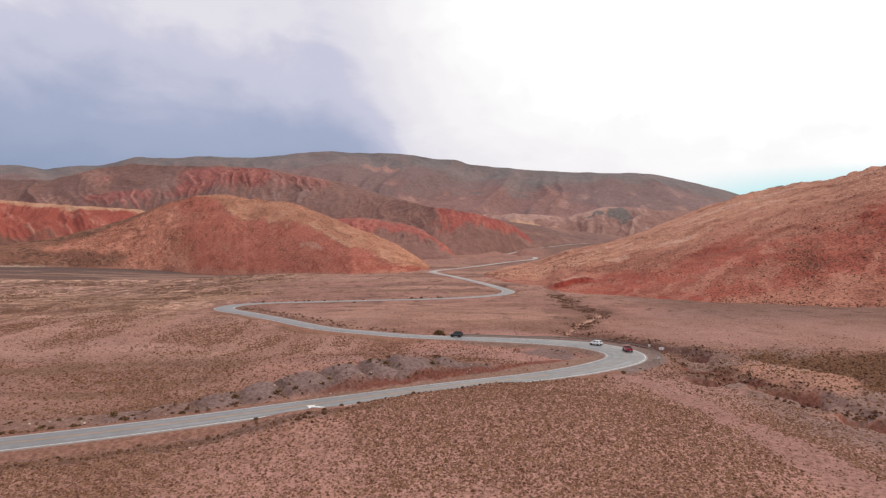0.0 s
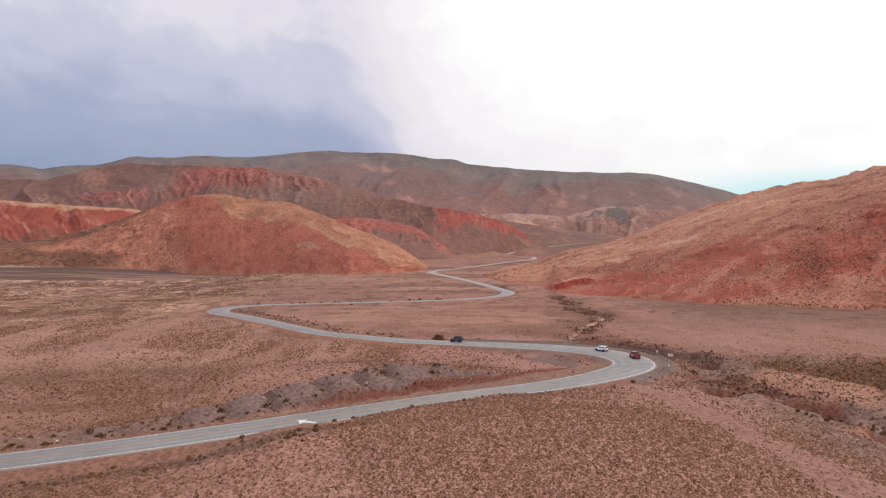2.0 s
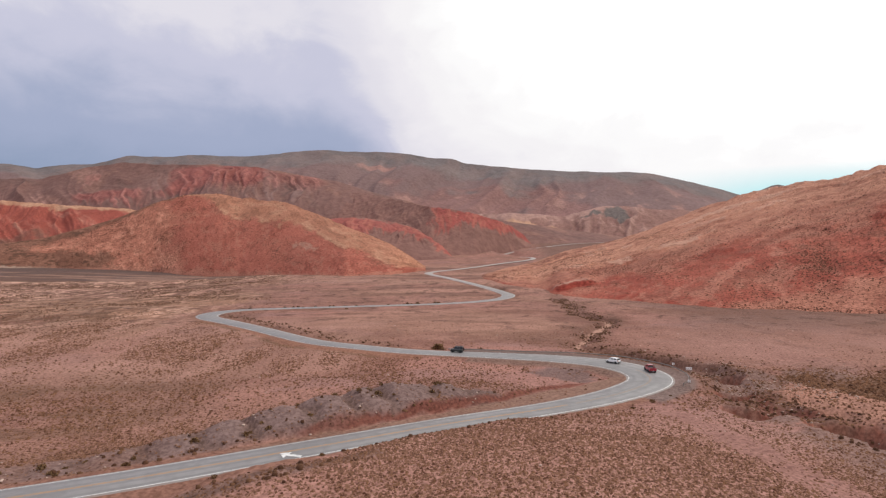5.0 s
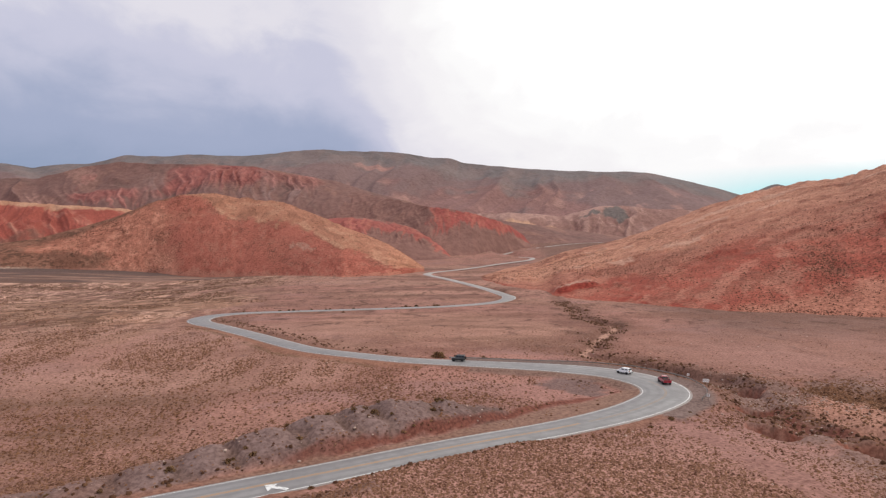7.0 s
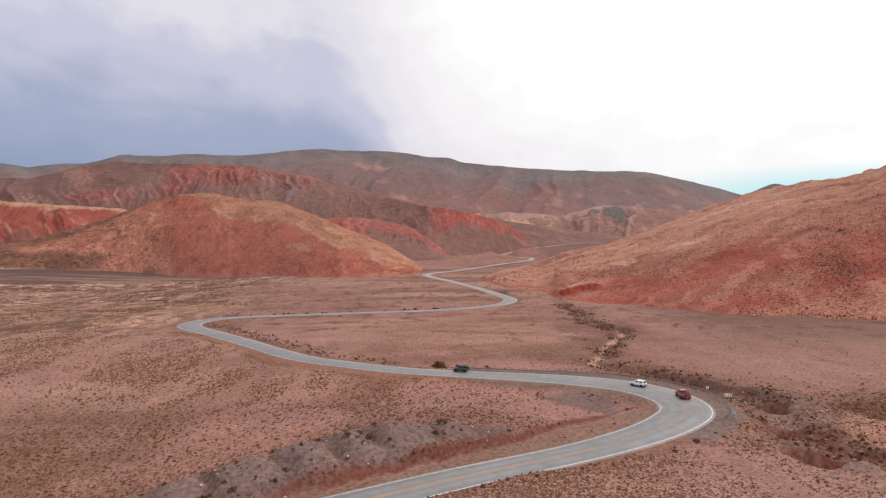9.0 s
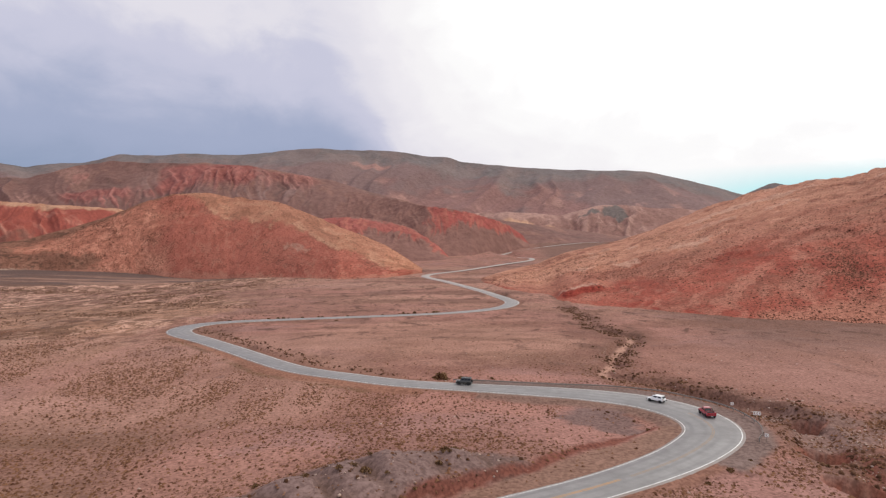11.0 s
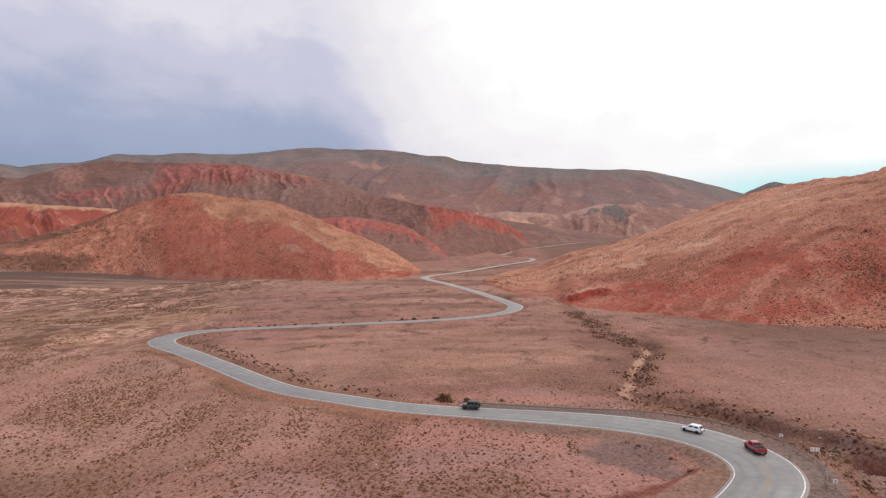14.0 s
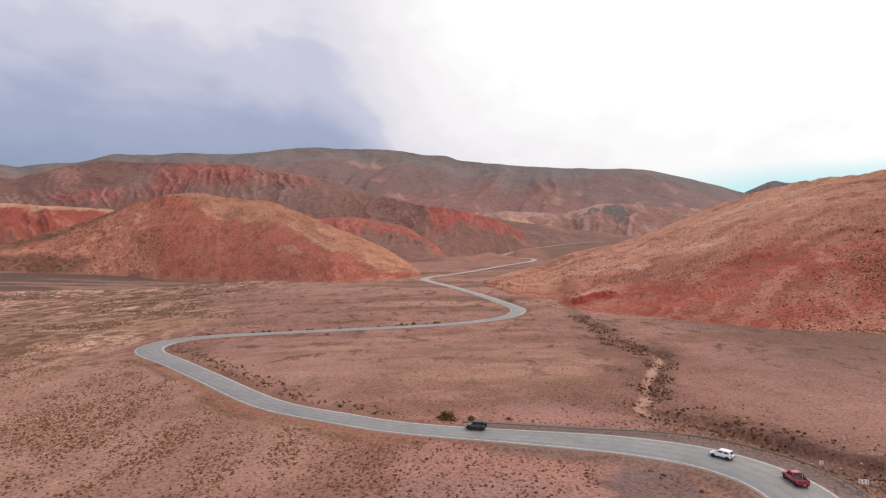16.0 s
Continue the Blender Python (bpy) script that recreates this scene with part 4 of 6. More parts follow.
def paint_cliffs(X, Y, Z, s, a, folds, start=-9.0):
    c = np.zeros((*X.shape, 3)) + np.array((0.195, 0.104, 0.088))
    n2, n3 = fbm(X / 40, Y / 60, 4, 161), fbm(X / 10, Y / 60, 4, 163)
    f = flutes(X, Y, s, a, 20, 165)
    # Paler rill crests and darker beds carry the shading; western red muted by haze.
    c = blend(c, (0.262, 0.140, 0.115), smooth(n2 + 0.5 * f, 0.2, 0.9) * 0.5)
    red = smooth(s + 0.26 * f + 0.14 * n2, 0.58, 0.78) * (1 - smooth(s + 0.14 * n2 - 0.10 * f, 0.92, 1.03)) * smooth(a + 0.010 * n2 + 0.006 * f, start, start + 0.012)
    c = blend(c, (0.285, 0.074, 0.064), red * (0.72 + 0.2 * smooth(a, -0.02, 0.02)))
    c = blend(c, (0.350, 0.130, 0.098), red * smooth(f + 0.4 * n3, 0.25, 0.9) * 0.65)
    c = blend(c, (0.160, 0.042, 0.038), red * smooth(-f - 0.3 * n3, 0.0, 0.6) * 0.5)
    return c, 0.1 + 0 * s


def paint_spur(X, Y, Z, s, a, folds):
    return paint_cliffs(X, Y, Z, s, a, folds, -0.022)


def paint_range(X, Y, Z, s, a, folds):
    # Greyed, cool tones carry the distance haze in the colour.
    c = np.zeros((*X.shape, 3)) + np.array((0.185, 0.122, 0.118))
    n1, n2, n3 = fbm(X / 350, Y / 300, 4, 141), fbm(X / 110, Y / 130, 4, 143), fbm(X / 40, Y / 140, 4, 145)
    f = flutes(X, Y, s, a, 130, 147)
    c = blend(c, (0.255, 0.132, 0.118), smooth(n1 + 0.4 * n2 + 0.3 * f + 0.6 * (0.55 - s), 0.0, 0.7) * 0.6)
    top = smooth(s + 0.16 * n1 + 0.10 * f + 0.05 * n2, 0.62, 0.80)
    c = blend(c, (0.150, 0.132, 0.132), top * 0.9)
    # Dark rill beds and paler crests paint in the spurs' shading.
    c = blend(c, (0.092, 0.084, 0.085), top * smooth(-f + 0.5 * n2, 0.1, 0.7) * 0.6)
    c = blend(c, (0.205, 0.148, 0.138), top * smooth(f + 0.4 * n3, 0.3, 0.8) * 0.5)
    scar = np.exp(-((a + 0.10) / 0.035) ** 2 - ((s - 0.72) / 0.05) ** 2)
    c = blend(c, (0.390, 0.205, 0.170), smooth(scar + 0.25 * n2 + 0.2 * n3, 0.5, 0.95) * 0.55)
    c = blend(c, (0.360, 0.215, 0.182), smooth(n2 + 0.4 * n3 + 0.3 * f, 0.55, 0.95) * (1 - smooth(s, 0.40, 0.62)) * 0.6)
    # Lower slopes take the same painted shading in their rill beds.
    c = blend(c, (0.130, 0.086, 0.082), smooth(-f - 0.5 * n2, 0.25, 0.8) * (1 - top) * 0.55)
    return c, np.clip(0.3 + 0.4 * n1, 0.0, 1)


def paint_bench(X, Y, Z, s, a, folds):
    c = np.zeros((*X.shape, 3)) + np.array((0.247, 0.140, 0.120))
    n1, n2, n3 = fbm(X / 120, Y / 120, 4, 151), fbm(X / 40, Y / 60, 4, 153), fbm(X / 18, Y / 50, 4, 155)
    c = blend(c, (0.370, 0.231, 0.195), smooth(folds + 0.6 * n3, 0.2, 0.9) * 0.8)
    c = blend(c, (0.114, 0.107, 0.104), smooth(np.exp(-((a - 0.29) / 0.04) ** 2 - ((s - 0.75) / 0.25) ** 2) + 0.45 * n2 + 0.2 * n3, 0.6, 0.85) * 0.85)
    c = blend(c, (0.45, 0.27, 0.18), smooth(np.exp(-((a - 0.17) / 0.07) ** 2 - ((s - 0.45) / 0.25) ** 2) + 0.3 * n1, 0.5, 0.8) * 0.9)
    return c, 0.2 + 0 * s


def deg_rows(rows):
    """Rows in whole thousandths: bearing, foot distance, foot steepness, crest distance, crest steepness."""
    return pix([(a / 1000, f, fs / 1000, c, cs / 1000) for a, f, fs, c, cs in rows])


fan("western_hill", deg_rows((
    (-1000, 1180, -22, 1300, 8), (-740, 1150, -25, 1260, 10), (-645, 1120, -27, 1240, 22), (-570, 1090, -29, 1230, 42), (-523, 1070, -30, 1220, 56), (-466, 1040, -34, 1215, 80),
    (-415, 980, -36, 1210, 92), (-358, 930, -38, 1205, 95), (-325, 900, -39, 1190, 88), (-249, 820, -41, 1100, 81), (-211, 770, -41, 1030, 66), (-155, 710, -41, 920, 42),
    (-79, 720, -34, 820, 13), (-45, 770, -28, 800, -8), (-22, 800, -26, 810, -24))),
    620, 170, 260, 1, 90, paint_west, 1, WEST_SOIL, "rounded red and tan desert hill dotted with scrub", rough=0.10)
fan("western_ridge", deg_rows((
    (-1000, 1330, 10, 1560, 88), (-740, 1320, 10, 1540, 86), (-684, 1310, 12, 1530, 81), (-618, 1310, 14, 1520, 76), (-551, 1300, 20, 1520, 73), (-504, 1300, 25, 1510, 69), (-440, 1300, 30, 1500, 50), (-380, 1300, 20, 1480, 30))),
    380, 90, 260, 2, 60, paint_ridge, 0, WEST_SOIL, "low red eroded ridge with a tan grassy top", rough=1.0)
fan("eastern_hill", deg_rows((
    (40, 740, -50, 760, -52), (72, 640, -42, 690, -37), (110, 550, -52, 720, -26), (157, 490, -62, 800, -17), (204, 437, -71, 850, 1), (260, 410, -76, 880, 12), (298, 395, -79, 900, 21), (345, 378, -82, 905, 37), (393, 365, -85, 910, 57), (440, 352, -88, 910, 75),
    (497, 345, -90, 880, 93), (553, 338, -92, 835, 106), (600, 332, -94, 780, 116), (648, 326, -95, 715, 121), (676, 324, -96, 680, 130), (714, 322, -97, 645, 142), (740, 321, -97, 630, 148),
    (860, 318, -97, 600, 170), (1050, 318, -97, 590, 185))),
    640, 200, 320, 4, 42, paint_east, 1, FAR_GROUND, "long red and tan desert hillside dotted with dark scrub", rough=0.07, relief=relief_east)
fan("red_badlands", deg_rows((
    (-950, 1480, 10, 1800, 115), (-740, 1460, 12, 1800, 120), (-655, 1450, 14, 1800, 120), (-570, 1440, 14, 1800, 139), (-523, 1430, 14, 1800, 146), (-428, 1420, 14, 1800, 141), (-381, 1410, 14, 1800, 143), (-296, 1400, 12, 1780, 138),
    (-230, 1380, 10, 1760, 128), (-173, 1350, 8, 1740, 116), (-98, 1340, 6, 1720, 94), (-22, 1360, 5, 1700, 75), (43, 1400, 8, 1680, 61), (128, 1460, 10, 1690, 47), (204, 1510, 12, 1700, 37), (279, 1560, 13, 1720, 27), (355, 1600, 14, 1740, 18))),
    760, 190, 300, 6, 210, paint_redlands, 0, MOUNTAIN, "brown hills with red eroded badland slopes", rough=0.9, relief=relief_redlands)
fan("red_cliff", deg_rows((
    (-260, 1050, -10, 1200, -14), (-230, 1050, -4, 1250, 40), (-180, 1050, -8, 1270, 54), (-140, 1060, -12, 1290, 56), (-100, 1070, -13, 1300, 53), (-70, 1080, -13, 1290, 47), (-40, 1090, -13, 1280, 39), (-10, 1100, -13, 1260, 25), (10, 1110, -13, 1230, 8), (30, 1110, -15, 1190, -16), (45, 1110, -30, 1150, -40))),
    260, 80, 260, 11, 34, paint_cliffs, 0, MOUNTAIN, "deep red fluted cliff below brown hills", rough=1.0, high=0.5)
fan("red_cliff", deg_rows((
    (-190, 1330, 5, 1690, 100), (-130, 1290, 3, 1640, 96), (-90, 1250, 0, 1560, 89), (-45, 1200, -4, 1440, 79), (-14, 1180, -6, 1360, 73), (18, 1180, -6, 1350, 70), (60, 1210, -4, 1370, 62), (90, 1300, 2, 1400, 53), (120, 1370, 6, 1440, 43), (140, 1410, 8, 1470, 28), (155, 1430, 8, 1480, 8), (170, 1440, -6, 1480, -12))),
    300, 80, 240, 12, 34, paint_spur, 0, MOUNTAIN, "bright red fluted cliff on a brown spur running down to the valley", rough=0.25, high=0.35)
fan("pale_foothills", deg_rows((
    (40, 1800, 10, 2100, 60), (128, 1800, 10, 2100, 63), (204, 1800, 10, 2100, 57), (260, 1800, 12, 2100, 72), (298, 1800, 12, 2120, 75), (355, 1800, 14, 2120, 69), (402, 1800, 14, 2120, 69), (449, 1800, 14, 2120, 63), (520, 1800, 14, 2120, 55), (620, 1800, 14, 2120, 50))),
    240, 70, 250, 7, 90, paint_bench, 0, MOUNTAIN, "pale tan eroded foothills with a dark rocky patch", rough=1.7)
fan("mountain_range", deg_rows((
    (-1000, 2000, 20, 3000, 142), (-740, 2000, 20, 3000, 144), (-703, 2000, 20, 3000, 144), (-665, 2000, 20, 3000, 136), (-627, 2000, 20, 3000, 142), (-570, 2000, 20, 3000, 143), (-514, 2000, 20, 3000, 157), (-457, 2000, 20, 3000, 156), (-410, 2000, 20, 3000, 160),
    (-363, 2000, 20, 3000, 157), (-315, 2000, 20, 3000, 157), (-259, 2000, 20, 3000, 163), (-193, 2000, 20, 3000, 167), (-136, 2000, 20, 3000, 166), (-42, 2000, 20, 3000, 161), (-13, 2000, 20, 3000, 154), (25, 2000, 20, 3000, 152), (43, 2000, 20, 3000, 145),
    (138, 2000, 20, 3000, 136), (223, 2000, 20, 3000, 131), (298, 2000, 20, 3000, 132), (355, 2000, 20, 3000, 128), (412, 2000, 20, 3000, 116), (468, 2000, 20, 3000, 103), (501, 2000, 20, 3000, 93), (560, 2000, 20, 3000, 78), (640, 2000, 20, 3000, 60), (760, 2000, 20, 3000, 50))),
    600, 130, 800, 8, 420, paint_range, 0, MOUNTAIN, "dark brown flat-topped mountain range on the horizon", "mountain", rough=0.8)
fan("far_mountain", deg_rows((
    (480, 3400, 10, 3800, 60), (515, 3400, 10, 3800, 92), (545, 3400, 10, 3800, 104), (565, 3400, 10, 3800, 111), (590, 3400, 10, 3800, 106), (640, 3400, 10, 3800, 112), (760, 3400, 10, 3800, 100), (1000, 3400, 10, 3800, 100))),
    120, 40, 400, 9, 200, paint_range, 0, MOUNTAIN, "distant dark mountain behind the hillside", "mountain")



# ---- scrub and stones: things too many to count ----
def hill_surface(name):
    me = bpy.data.objects[name].data
    co = np.empty(len(me.vertices) * 3, np.float32)
    me.vertices.foreach_get("co", co)
    return co.reshape(-1, 3).astype(float)


def clump_templates(rng, count, jag, spokes=6, simple=False):
    """Small ragged tufts: a ring of blades round a raised middle."""
    out = []
    for _ in range(count):
        k = spokes
        ang = np.arange(k) * 2 * np.pi / k + rng.uniform(-0.3, 0.3, k)
        r = rng.uniform(1 - jag, 1 + jag * 0.5, k)
        ring = np.stack([np.cos(ang) * r, np.sin(ang) * r, rng.uniform(-0.25, 0.15, k)], -1)
        mid_r = rng.uniform(0.35, 0.75, k)
        mid = np.stack([np.cos(ang + 0.4) * mid_r, np.sin(ang + 0.4) * mid_r, rng.uniform(0.45, 1.0, k)], -1)
        top = np.array([[rng.uniform(-0.2, 0.2), rng.uniform(-0.2, 0.2), rng.uniform(0.7, 1.0)]])
        tris = []
        if simple:
            out.append((np.concatenate([ring, top]), np.array([(i, (i + 1) % k, k) for i in range(k)])))
            continue
        for i in range(k):
            j = (i + 1) % k
            tris += [(i, j, k + i), (j, k + j, k + i), (k + i, k + j, 2 * k)]
        out.append((np.concatenate([ring, mid, top]), np.array(tris)))
    return out


def scatter(name, places, radius, tall, material, templates, rng, label, category):
    """Many small clumps or stones as one mesh."""
    kinds = rng.integers(0, len(templates), len(places))
    co, tri, base = [], [], 0
    for k, (v, t) in enumerate(templates):
        sel = kinds == k
        p, r, h = places[sel], radius[sel], tall[sel]
        a = rng.uniform(0, 2 * np.pi, len(p))
        c, s = np.cos(a)[:, None], np.sin(a)[:, None]
        x = (v[None, :, 0] * c - v[None, :, 1] * s) * r[:, None] + p[:, 0:1]
        y = (v[None, :, 0] * s + v[None, :, 1] * c) * r[:, None] + p[:, 1:2]
        z = v[None, :, 2] * h[:, None] + p[:, 2:3]
        co.append(np.stack([x, y, z], -1).reshape(-1, 3))
        tri.append((t[None] + (np.arange(len(p)) * len(v))[:, None, None] + base).reshape(-1, 3))
        base += len(p) * len(v)
    co, tri = np.concatenate(co), np.concatenate(tri)
    me = bpy.data.meshes.new(name)
    me.vertices.add(len(co))
    me.vertices.foreach_set("co", co.ravel().astype(np.float32))
    me.loops.add(tri.size)
    me.loops.foreach_set("vertex_index", tri.ravel().astype(np.int32))
    me.polygons.add(len(tri))
    me.polygons.foreach_set("loop_start", np.arange(0, tri.size, 3, dtype=np.int32))
    me.update(calc_edges=True)
    me.materials.append(material)
    return tagged(new(name, me), label, category, kind="stuff")


def zone_masks(x, y):
    d, i = line_distance(x, y, ROAD)
    side = (x - ROAD[i, 0]) * ROAD_LEFT[i, 0] + (y - ROAD[i, 1]) * ROAD_LEFT[i, 1]
    outer = (side < 0) & (ROAD[i, 0] > 5) & (ROAD[i, 1] > 150) & (ROAD[i, 1] < 215)
    clear = d - ROAD[i, 3] / 2
    bare = (side < 0) & (ROAD[i, 0] < -18) & (ROAD[i, 1] < 130)
    bare = bare | (side > 0) & (ROAD[i, 0] < -6) & (ROAD[i, 1] > 203) & (ROAD[i, 1] < 300)
    bare = bare | (side > 0) & (ROAD[i, 0] > 8) & (ROAD[i, 1] > 148) & (ROAD[i, 1] < 202)
    free = smooth(clear, np.where(outer, 4.8, np.where(bare, 3.8, 1.6)), np.where(outer, 7.0, np.where(bare, 5.6, 3.4)))
    dt, j = line_distance(x, y, TRACK)
    free = free * (0.10 + 0.9 * smooth(dt + 1.6 * fbm(x / 5, y / 5, 2, 73), TRACK[j, 3] * 0.6, TRACK[j, 3] * 1.5))
    dh, j = line_distance(x, y, HEAP)
    heap = 1 - smooth(dh + 1.5 * fbm(x / 6, y / 6, 3, 71), HEAP[j, 3] * 0.75, HEAP[j, 3] * 1.25)
    dc, j = line_distance(x, y, CREEK)
    creek = 1 - smooth(dc + 2.2 * fbm(x / 9, y / 9, 2, 81), CREEK[j, 3] * 0.6, CREEK[j, 3] * 2.1)
    for h in HOLLOWS:
        free = free * (0.12 + 0.88 * smooth(hollow_rim(x, y, h), 0.95, 1.3))
    return free, heap, creek, dc


def cut_zone(x, y):
    """1 on the bare verge between the road and the cut bank."""
    d, i = line_distance(x, y, ROAD)
    side = (x - ROAD[i, 0]) * ROAD_LEFT[i, 0] + (y - ROAD[i, 1]) * ROAD_LEFT[i, 1]
    inside = (side > 0) & (ROAD[i, 1] < 165) & (ROAD[i, 0] > -34)
    return np.where(inside, 1 - smooth(d - ROAD[i, 3] / 2, cut_offset(i) - 0.5, cut_offset(i) + 1.5), 0.0)


def wash_flat(x, y):
    """Share of the flat below the western bend, and the tufts' plenty there: rows along shallow washes, bare between."""
    flat = smooth(-x, 14, 34) * (1 - smooth(-x, 170, 220)) * smooth(y, 158, 178) * (1 - smooth(y, 290, 330))
    rows = smooth(fbm((x + 0.12 * y) / 9, y / 55, 4, 96), -0.35, 0.35)
    line = np.exp(-((x + 62 + 4 * noise2(y / 17, 0 * y, 97)) / 3.2) ** 2) * (1 - smooth(y, 236, 252))
    pan = np.exp(-((x + 42 - 0.25 * (y - 215)) / 9) ** 2 - ((y - 216) / 24) ** 2)
    return flat, np.clip(0.20 + 1.05 * rows + 1.2 * line - 1.0 * pan, 0.05, 1.6)


rng = np.random.default_rng(7)


def scatter_tufts():
    def field(n, lo, hi, strength, r0, r1, spokes, simple, material):
        x, y = rng.uniform(*lo, n), rng.uniform(*hi, n)
        seen = np.abs(x) < np.maximum(0.8 * y + 12, 62)
        x, y = x[seen], y[seen]
        free, heap, creek, dc = zone_masks(x, y)
        patch = smooth(fbm(x / 26, y / 30, 4, 91), -0.45, 0.3) ** 1.3
        loop = smooth(np.exp(-((x + 5) / 75) ** 2 - ((y - 290) / 72) ** 2), 0.15, 0.5)
        bare = np.maximum(np.exp(-((x - 26) / 18) ** 2 - ((y - 164) / 13) ** 2), 0.45 * smooth(x, 54, 60) * (1 - smooth(x, 90, 102)) * smooth(y, 82, 96) * (1 - smooth(y, 180, 195)))
        inner_verge = cut_zone(x, y)
        bare = np.maximum(bare, 1.2 * spill_shape(x, y))
        flat, plenty = wash_flat(x, y)
        thin = 1 - flat * (1 - plenty)
        dens = thin * free * (1 - 0.9 * inner_verge) * (1 - 0.93 * heap) * (0.40 + 0.58 * patch) * (1 - 0.85 * loop) * (1 - 0.9 * smooth(bare, 0.3, 0.7)) * strength(x, y)
        keep = rng.uniform(0, 1, len(x)) < dens
        x, y = x[keep], y[keep]
        z = height_at(x, y)
        r = r0 + (r1 - r0) * rng.uniform(0, 1, len(x)) ** 1.8
        scatter("tussock_grass", np.stack([x, y, z - 0.03], -1), r, r * rng.uniform(0.6, 1.0, len(x)), material, clump_templates(rng, 6, 0.4, spokes, simple), rng,
                "dry brown tussocks scattered over the desert floor", "grass")

    def near(x, y):
        return (1 - smooth(y, 105, 150)) * smooth(x, -85, -60) * (1 - smooth(x, 62, 80)) * smooth(y, 38, 58)

    smoother = lambda x, y: (1 - 0.93 * smooth(x, 54, 66) * smooth(y, 172, 186)) * (1 - 0.65 * smooth(y, 205, 216) * smooth(x, -80, -60))
    field(110000, (-70, 70), (-70, 60), lambda x, y: 0.9 * (1 - smooth(y, 38, 58)), 0.12, 0.30, 5, True, TUFT)
    field(300000, (-95, 90), (38, 150), near, 0.13, 0.31, 5, True, TUFT)
    field(70000, (-95, 90), (38, 150), lambda x, y: 0.55 * near(x, y), 0.20, 0.38, 5, True, TUFT_DARK)
    field(400000, (-190, 175), (60, 300), lambda x, y: (0.60 + 1.0 * olive(x, y)) * smoother(x, y) * (1 - near(x, y) * (y > 58)) * smooth(y, 58, 66) * (1 - smooth(y, 240, 300)), 0.16, 0.46, 5, True, TUFT_DARK)
    field(45000, (84, 190), (110, 176), lambda x, y: 1.6 * olive(x, y), 0.2, 0.55, 5, True, TUFT_DARK)
    field(130000, (-330, 330), (210, 520), lambda x, y: 0.20 * smooth(y, 220, 300) * (1 - smooth(y, 400, 520)), 0.16, 0.42, 5, True, TUFT)


def scatter_scrub():
    n = 120000
    x, y = rng.uniform(-170, 170, n), rng.uniform(40, 420, n)
    free, heap, creek, dc = zone_masks(x, y)
    d, i = line_distance(x, y, ROAD)
    side = (x - ROAD[i, 0]) * ROAD_LEFT[i, 0] + (y - ROAD[i, 1]) * ROAD_LEFT[i, 1]
    kerb = np.exp(-((d - ROAD[i, 3] / 2 - 3.2) / 1.0) ** 2) * (ROAD[i, 1] < 130) * smooth(noise2(x / 9, y / 9, 97), -0.5, 0.2)
    east = 0.9 * olive(x, y)
    tip = (side < 0) & (ROAD[i, 1] > 207) & (ROAD[i, 1] < 340) & (ROAD[i, 0] < -8)
    verge2 = np.exp(-((d - ROAD[i, 3] / 2 - 5.0) / 3.0) ** 2) * tip * smooth(-ROAD[i, 0], 8, 34) * smooth(noise2(x / 11, y / 11, 98), -0.6, 0.1)
    ditch = np.exp(-((d - ROAD[i, 3] / 2 - 6.2 - 1.2 * noise2(x / 12, y / 12, 96)) / 1.4) ** 2) * (side < 0) * (ROAD[i, 0] < -16) * (ROAD[i, 1] < 130)
    inner = np.exp(-((d - ROAD[i, 3] / 2 - 5.0) / 1.3) ** 2) * (side > 0) * (ROAD[i, 0] > 18) * (ROAD[i, 1] > 134) * (ROAD[i, 1] < 192) * smooth(noise2(x / 5, y / 5, 95), -0.5, 0.2)
    dens = 0.45 * inner + 0.55 * verge2 + 0.7 * ditch + (0.8 + 0.9 * smooth(y, 165, 190)) * creek * smooth(noise2(x / 7, y / 7, 93), -0.4, 0.3) + 0.6 * kerb + 0.06 * heap + 0.5 * east
    keep = rng.uniform(0, 1, n) < dens * free * (1 - 0.95 * cut_zone(x, y))
    x, y = x[keep], y[keep]
    z = height_at(x, y)
    r = rng.uniform(0.16, 0.52, len(x))
    scatter("low_scrub", np.stack([x, y, z], -1), r, r * rng.uniform(0.6, 1.1, len(x)), BUSH, clump_templates(rng, 6, 0.45), rng,
            "low dark thorny scrub along the stream bed and verges", "scrub")


